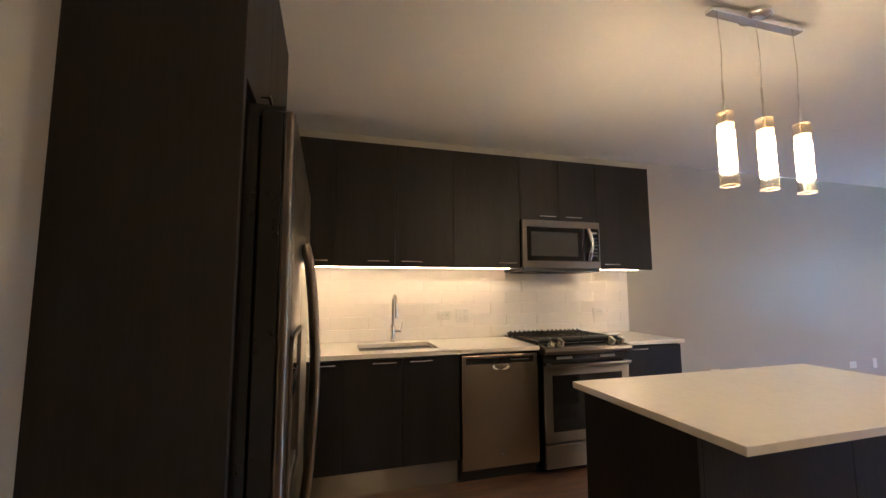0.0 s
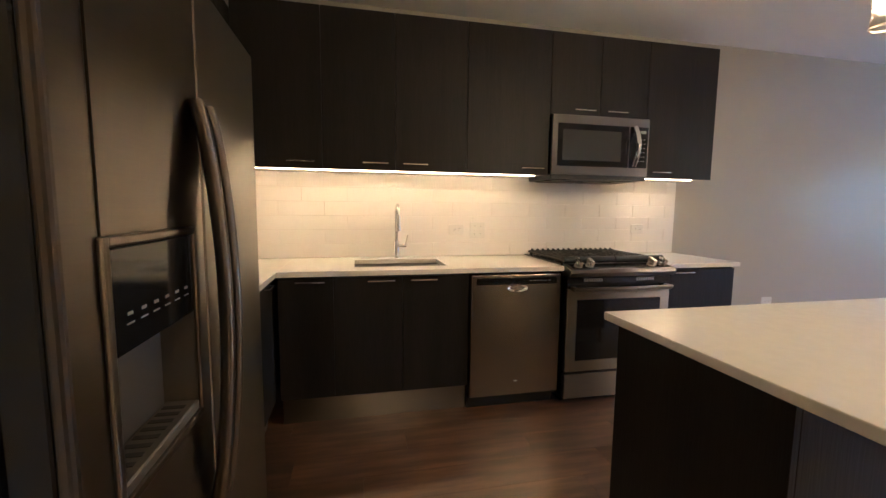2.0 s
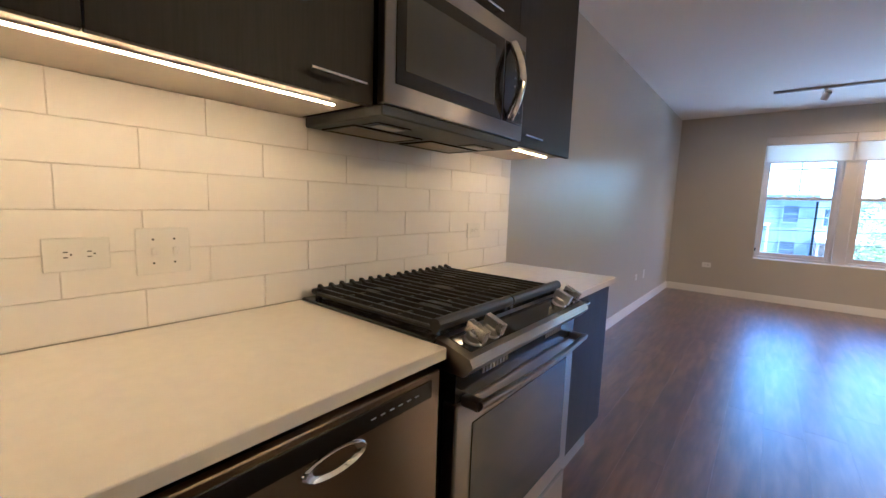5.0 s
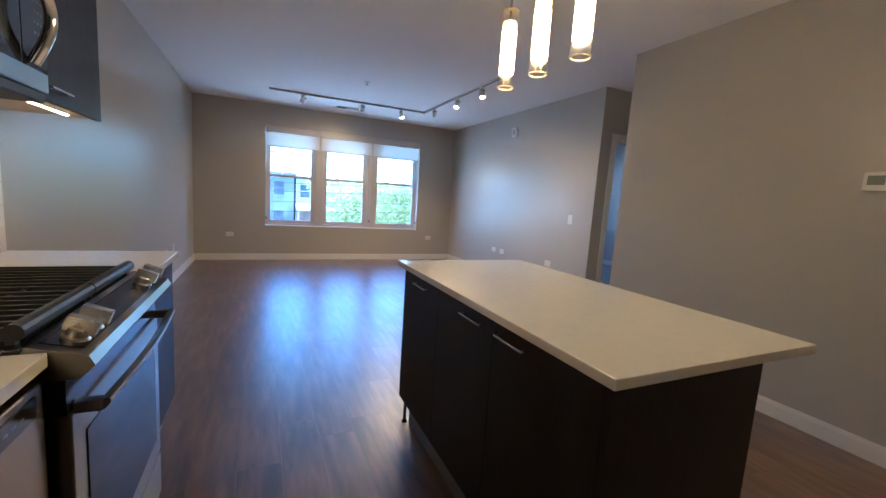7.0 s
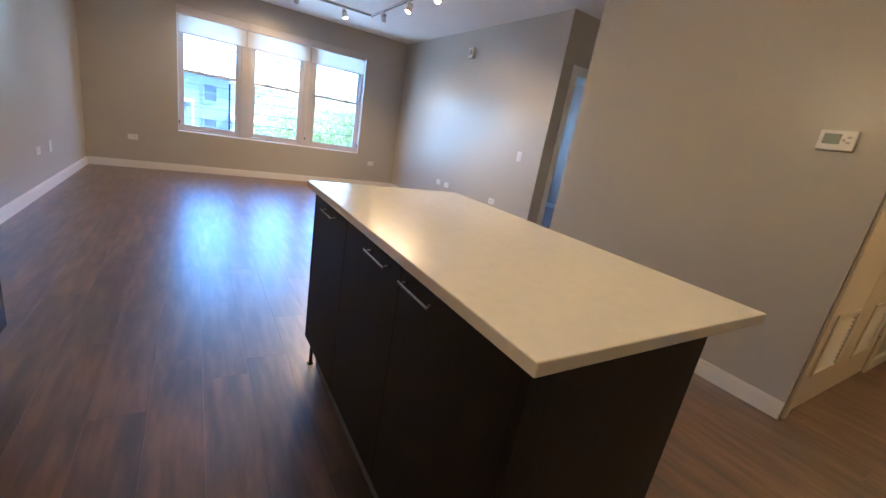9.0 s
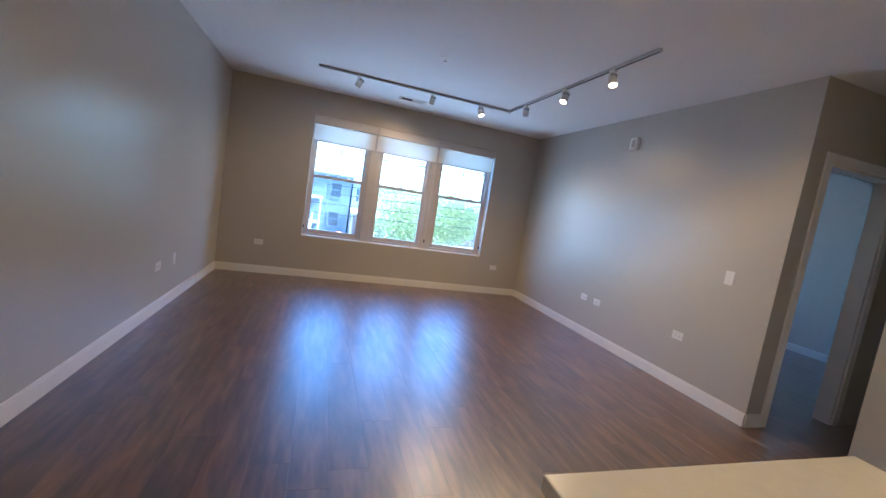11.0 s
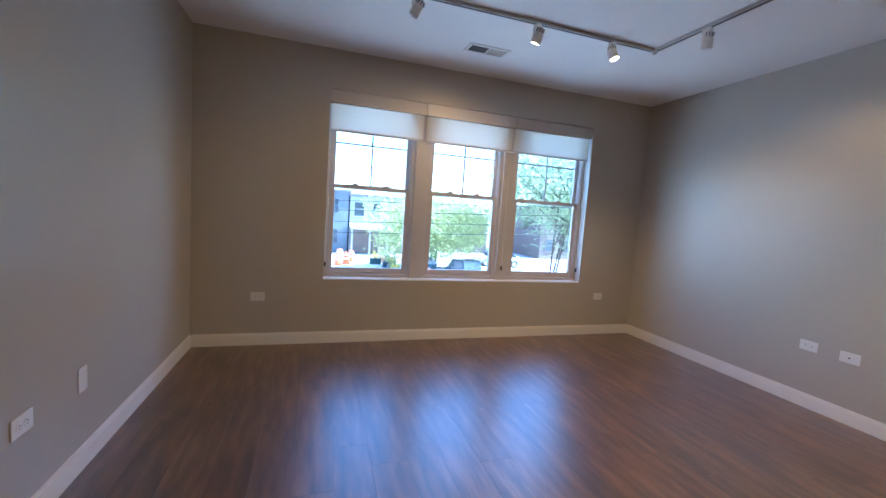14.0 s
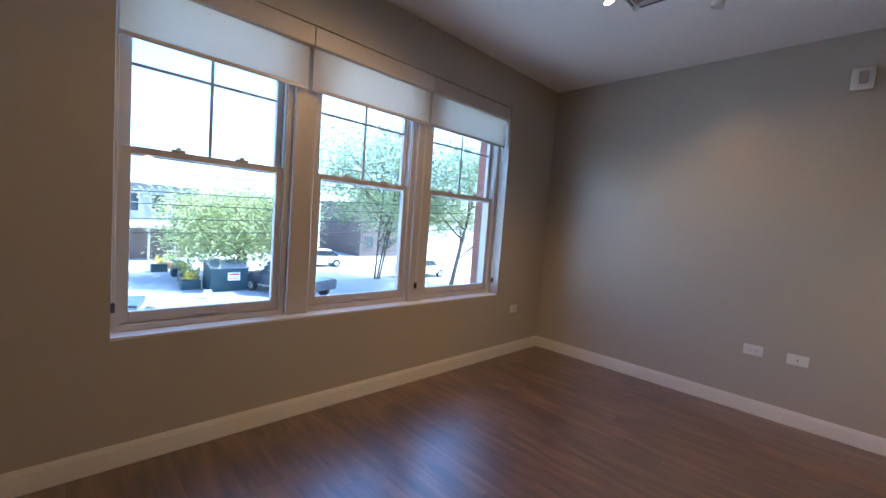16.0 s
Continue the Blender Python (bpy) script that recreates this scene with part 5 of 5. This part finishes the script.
def car(x, y, turn, paint, label, pickup=False):
    t = thing("car" if not pickup else "pickup_truck", (x, y, GZ), label, "car", "parked vehicles")
    L, wd = (4.5, 0.9) if not pickup else (5.4, 0.95)
    body = [(-L / 2, 0.35), (-L / 2, 0.75), (-L / 2 + 0.1, 0.95), (L / 2 - 1.2, 0.98), (L / 2 - 0.2, 0.80), (L / 2, 0.6), (L / 2, 0.32)]
    cabin = [(-L / 2 + 0.5, 0.95), (-L / 2 + 1.2, 1.42), (0.55, 1.45), (1.25, 0.96)] if not pickup else [(-0.5, 0.95), (-0.35, 1.75), (0.75, 1.75), (1.45, 0.96)]
    if pickup:
        body = [(-L / 2, 0.5), (-L / 2, 1.05), (L / 2 - 1.2, 1.08), (L / 2 - 0.1, 1.0), (L / 2, 0.6), (L / 2, 0.45)]
    for nm, out, mt, w in (("body", body, paint, wd), ("glasshouse", cabin, CARGL, wd - 0.14)):
        m = M().prism(out, "y", -w, w)
        bmesh.ops.bevel(m.bm, geom=list(m.bm.edges), offset=0.06, segments=2, affect="EDGES")
        me = m.done(nm, smooth=True)
        me.materials.append(mt)
        o = new(nm, me)
        o.parent = t
    rf = [(p[0] * 0.97, p[1]) for p in cabin[1:3]]
    me = M().box(rf[0][0], -wd + 0.16, rf[0][1] - 0.02, rf[1][0], wd - 0.16, rf[1][1] + 0.03, 0.02).done("roof")
    me.materials.append(paint)
    o = new("roof", me)
    o.parent = t
    for wx in (-L / 2 + 0.85, L / 2 - 0.9):
        for s in (-1, 1):
            m = M().cyl((wx, s * (wd - 0.2), 0.33), (wx, s * (wd + 0.01), 0.33), 0.33, seg=24)
            me = m.done("tyre", smooth=True)
            me.materials.append(RUBBER)
            o = new("tyre", me)
            o.parent = t
            me = M().cyl((wx, s * (wd + 0.005), 0.33), (wx, s * (wd + 0.02), 0.33), 0.2, seg=20).done("rim")
            me.materials.append(NICKEL)
            q = new("rim", me)
            q.parent = o
    t.rotation_euler = (0, 0, radians(turn))
    return t


car(17.4, 39.2, 170, CARW, "white hatchback parked by the street")
car(10.3, 28.6, 112, CARD, "dark pickup truck parked in the yard", True)
car(22.8, 31.5, 0, CARW, "white sedan on the street")
car(2.2, 22.5, 75, CARD, "dark sedan parked in the yard")

# the building's own brick pier beside the window
t = thing("brick_pier", (4.75, W + 0.6, GZ), "red brick pier of the building outside the window", "wall", kind=S)
part(t, "core", M().box(4.512, W + 0.262, GZ, 5.1, W + 0.95, 6.0), BRICKM)
bk = M().box(0, 0, 0, 0.012, 0.208, 0.058, 0.002, 1).done("brick")
bk.materials.append(BRICKM)
for r in range(33):
    for c in range(3):
        piece(t, "brick", bk, (4.50, W + 0.27 + 0.22 * c + (0.02 if r % 2 else 0.0), 0.35 + 0.068 * r))

# bins, planters, cones and a pole
t = thing("dumpster", (7.7, 30.9, GZ), "dark green metal dumpster with a sign", "dumpster")
part(t, "bin", M().prism([(30.2, GZ), (30.0, GZ + 1.25), (31.7, GZ + 1.5), (31.7, GZ)], "x", 6.8, 8.65), GREENBIN)
part(t, "lid", M().prism([(29.95, GZ + 1.26), (29.95, GZ + 1.31), (31.75, GZ + 1.57), (31.75, GZ + 1.51)], "x", 6.76, 8.69), SIDEB)
part(t, "sign", M().box(7.6, 29.98, GZ + 0.62, 8.2, 30.06, GZ + 1.05), WHITEP, "white sign")
part(t, "sign_bar", M().box(7.65, 29.97, GZ + 0.90, 8.15, 29.979, GZ + 1.0).box(7.65, 29.97, GZ + 0.72, 8.15, 29.979, GZ + 0.77), REDSIGN)
rnd = random.Random(5)
for k in range(9):
    px, py = 5.7 + rnd.uniform(-0.3, 0.9) + 0.06 * k, 31.5 + 1.15 * k
    t = thing("planter", (px, py, GZ), "wooden planter with yellow and green plants", "planter", "planters along the yard")
    part(t, "box", M().box(px - 0.45, py - 0.3, GZ, px + 0.45, py + 0.3, GZ + 0.5, 0.02, 1), TERRA if k % 2 else GREENBIN)
    m = M()
    foliage(m, (px, py, GZ + 0.7), 0.42, 130, 0.08)
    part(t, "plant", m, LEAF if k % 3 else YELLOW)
for k, (px, py) in enumerate(((3.4, 38.0), (3.9, 39.3), (3.0, 40.2), (2.7, 37.4))):
    t = thing("barrier_barrel", (px, py, GZ), "orange plastic barrel in the yard", "barrel", "orange barrels")
    part(t, "barrel", M().lathe((px, py, GZ), [(0, 0), (0.34, 0), (0.34, 0.08), (0.27, 0.1), (0.25, 0.5), (0.22, 0.95), (0, 1.0)], 18), ORANGE, smooth=True)
    part(t, "band", M().lathe((px, py, GZ), [(0.262, 0.4), (0.258, 0.55)], 18).lathe((px, py, GZ), [(0.245, 0.7), (0.240, 0.85)], 18), WHITEP)
t = thing("bucket", (6.3, 28.6, GZ), "white plastic bucket on the yard concrete", "bucket")
part(t, "pail", M().lathe((6.3, 28.6, GZ), [(0, 0), (0.15, 0), (0.19, 0.42), (0.17, 0.42), (0.14, 0.03)], 18), PLASTIC, smooth=True)
t = thing("utility_pole", (15.6, 24.6, GZ), "weathered wooden utility pole", "utility pole")
part(t, "pole", M().cyl((15.6, 24.6, GZ), (15.6, 24.6, GZ + 10), 0.20, 0.15), POLEM, smooth=True)
part(t, "crossarm", M().box(14.4, 24.5, GZ + 9.1, 16.8, 24.62, GZ + 9.25), POLEM)
for k, (z0, z1) in enumerate(((1.9, 2.2), (1.5, 1.6), (0.9, 1.1), (0.35, 0.5), (3.6, 4.0), (2.7, 3.0))):
    pts = [(-40 + 125 * i / 30, 25.0 + 0.25 * k, z0 + (z1 - z0) * i / 30 + 1.1 * (2 * ((i % 15) / 15) - 1) ** 2 - 0.6) for i in range(31)]
    part(t, "cable", M().tube(pts, 0.018, 5), RUBBER, "black overhead cable")

# ---- backsplash tiles ----
def tile_field(name, axis, length, z0, z1, label):
    """Tiles in running bond on a thin bed; axis is the wall's run."""
    tw, th, g = 0.3055, 0.099, 0.0016
    base = (0.001, 0.0, z0) if axis == "y" else (0.0, 0.001, z0)
    bed = M().box(0.0, 0.0085, z0, 0.004, length, z1) if axis == "y" else M().box(0.0085, 0.0, z0, length, 0.004, z1)
    t = solid(name, bed, GROUT, label, "wall tiles", kind=S)
    shared = {}
    row, z = 0, z0
    while z < z1 - 0.01:
        h = min(th, z1 - z)
        y = -0.0635 if row % 2 else -0.2145
        while y < length - 0.004:
            a, b = max(y, 0.009), min(y + tw, length)
            if b - a > 0.012:
                key = (round(b - a, 3), round(h, 3))
                if key not in shared:
                    m = M()
                    lx, lh = b - a - g, h - g
                    if axis == "y":
                        m.box(0, 0, 0, 0.0055, lx, lh, 0.0012, 1)
                    else:
                        m.box(0, 0, 0, lx, 0.0055, lh, 0.0012, 1)
                    me = m.done("tile")
                    me.materials.append(TILE)
                    shared[key] = me
                piece(t, "tile", shared[key], (0.0035, a + g / 2, z + g / 2) if axis == "y" else (a + g / 2, 0.0035, z + g / 2))
            y += tw
        z += th
        row += 1


tile_field("backsplash_west", "y", 3.70, CT + 0.001, UZ0 - 0.005, "white ceramic tile backsplash with thin grout")
tile_field("backsplash_south", "x", 1.40, CT + 0.001, UZ0 - 0.005, "white ceramic tile backsplash with thin grout")

# ---- floor planks ----
fl = thing("floor", (0, 0, -0.008), "brown vinyl oak plank floor", "floor", kind=S)
PW, PL = 0.185, 1.22
shared = {}
rnd = random.Random(11)


def planks(x0, x1, y0, y1, owner):
    x, col = x0, 0
    while x < x1 - 0.01:
        w = min(PW, x1 - x)
        y = y0 - rnd.uniform(0.05, PL - 0.1)
        while y < y1:
            a, b = max(y, y0), min(y + PL, y1)
            if b - a > 0.02:
                key = (round(w, 3), round(b - a, 3))
                if key not in shared:
                    me = M().box(0, 0, 0, w - 0.0003, b - a - 0.0003, 0.008, 0.0004, 1).done("plank")
                    me.materials.append(PLANK)
                    shared[key] = me
                piece(owner, "plank", shared[key], (x, a, -0.008 + rnd.uniform(-0.0001, 0.0001)))
            y += PL
        x += PW
        col += 1


planks(0, 4.57, 0, W, fl)
planks(4.57, 6.36, 0.75, 2.20, fl)
far = thing("floor_bedroom", (6, 6, -0.008), "brown vinyl oak plank floor of the bedroom", "floor", kind=S)
planks(4.57, 8.2, 4.10, W, far)
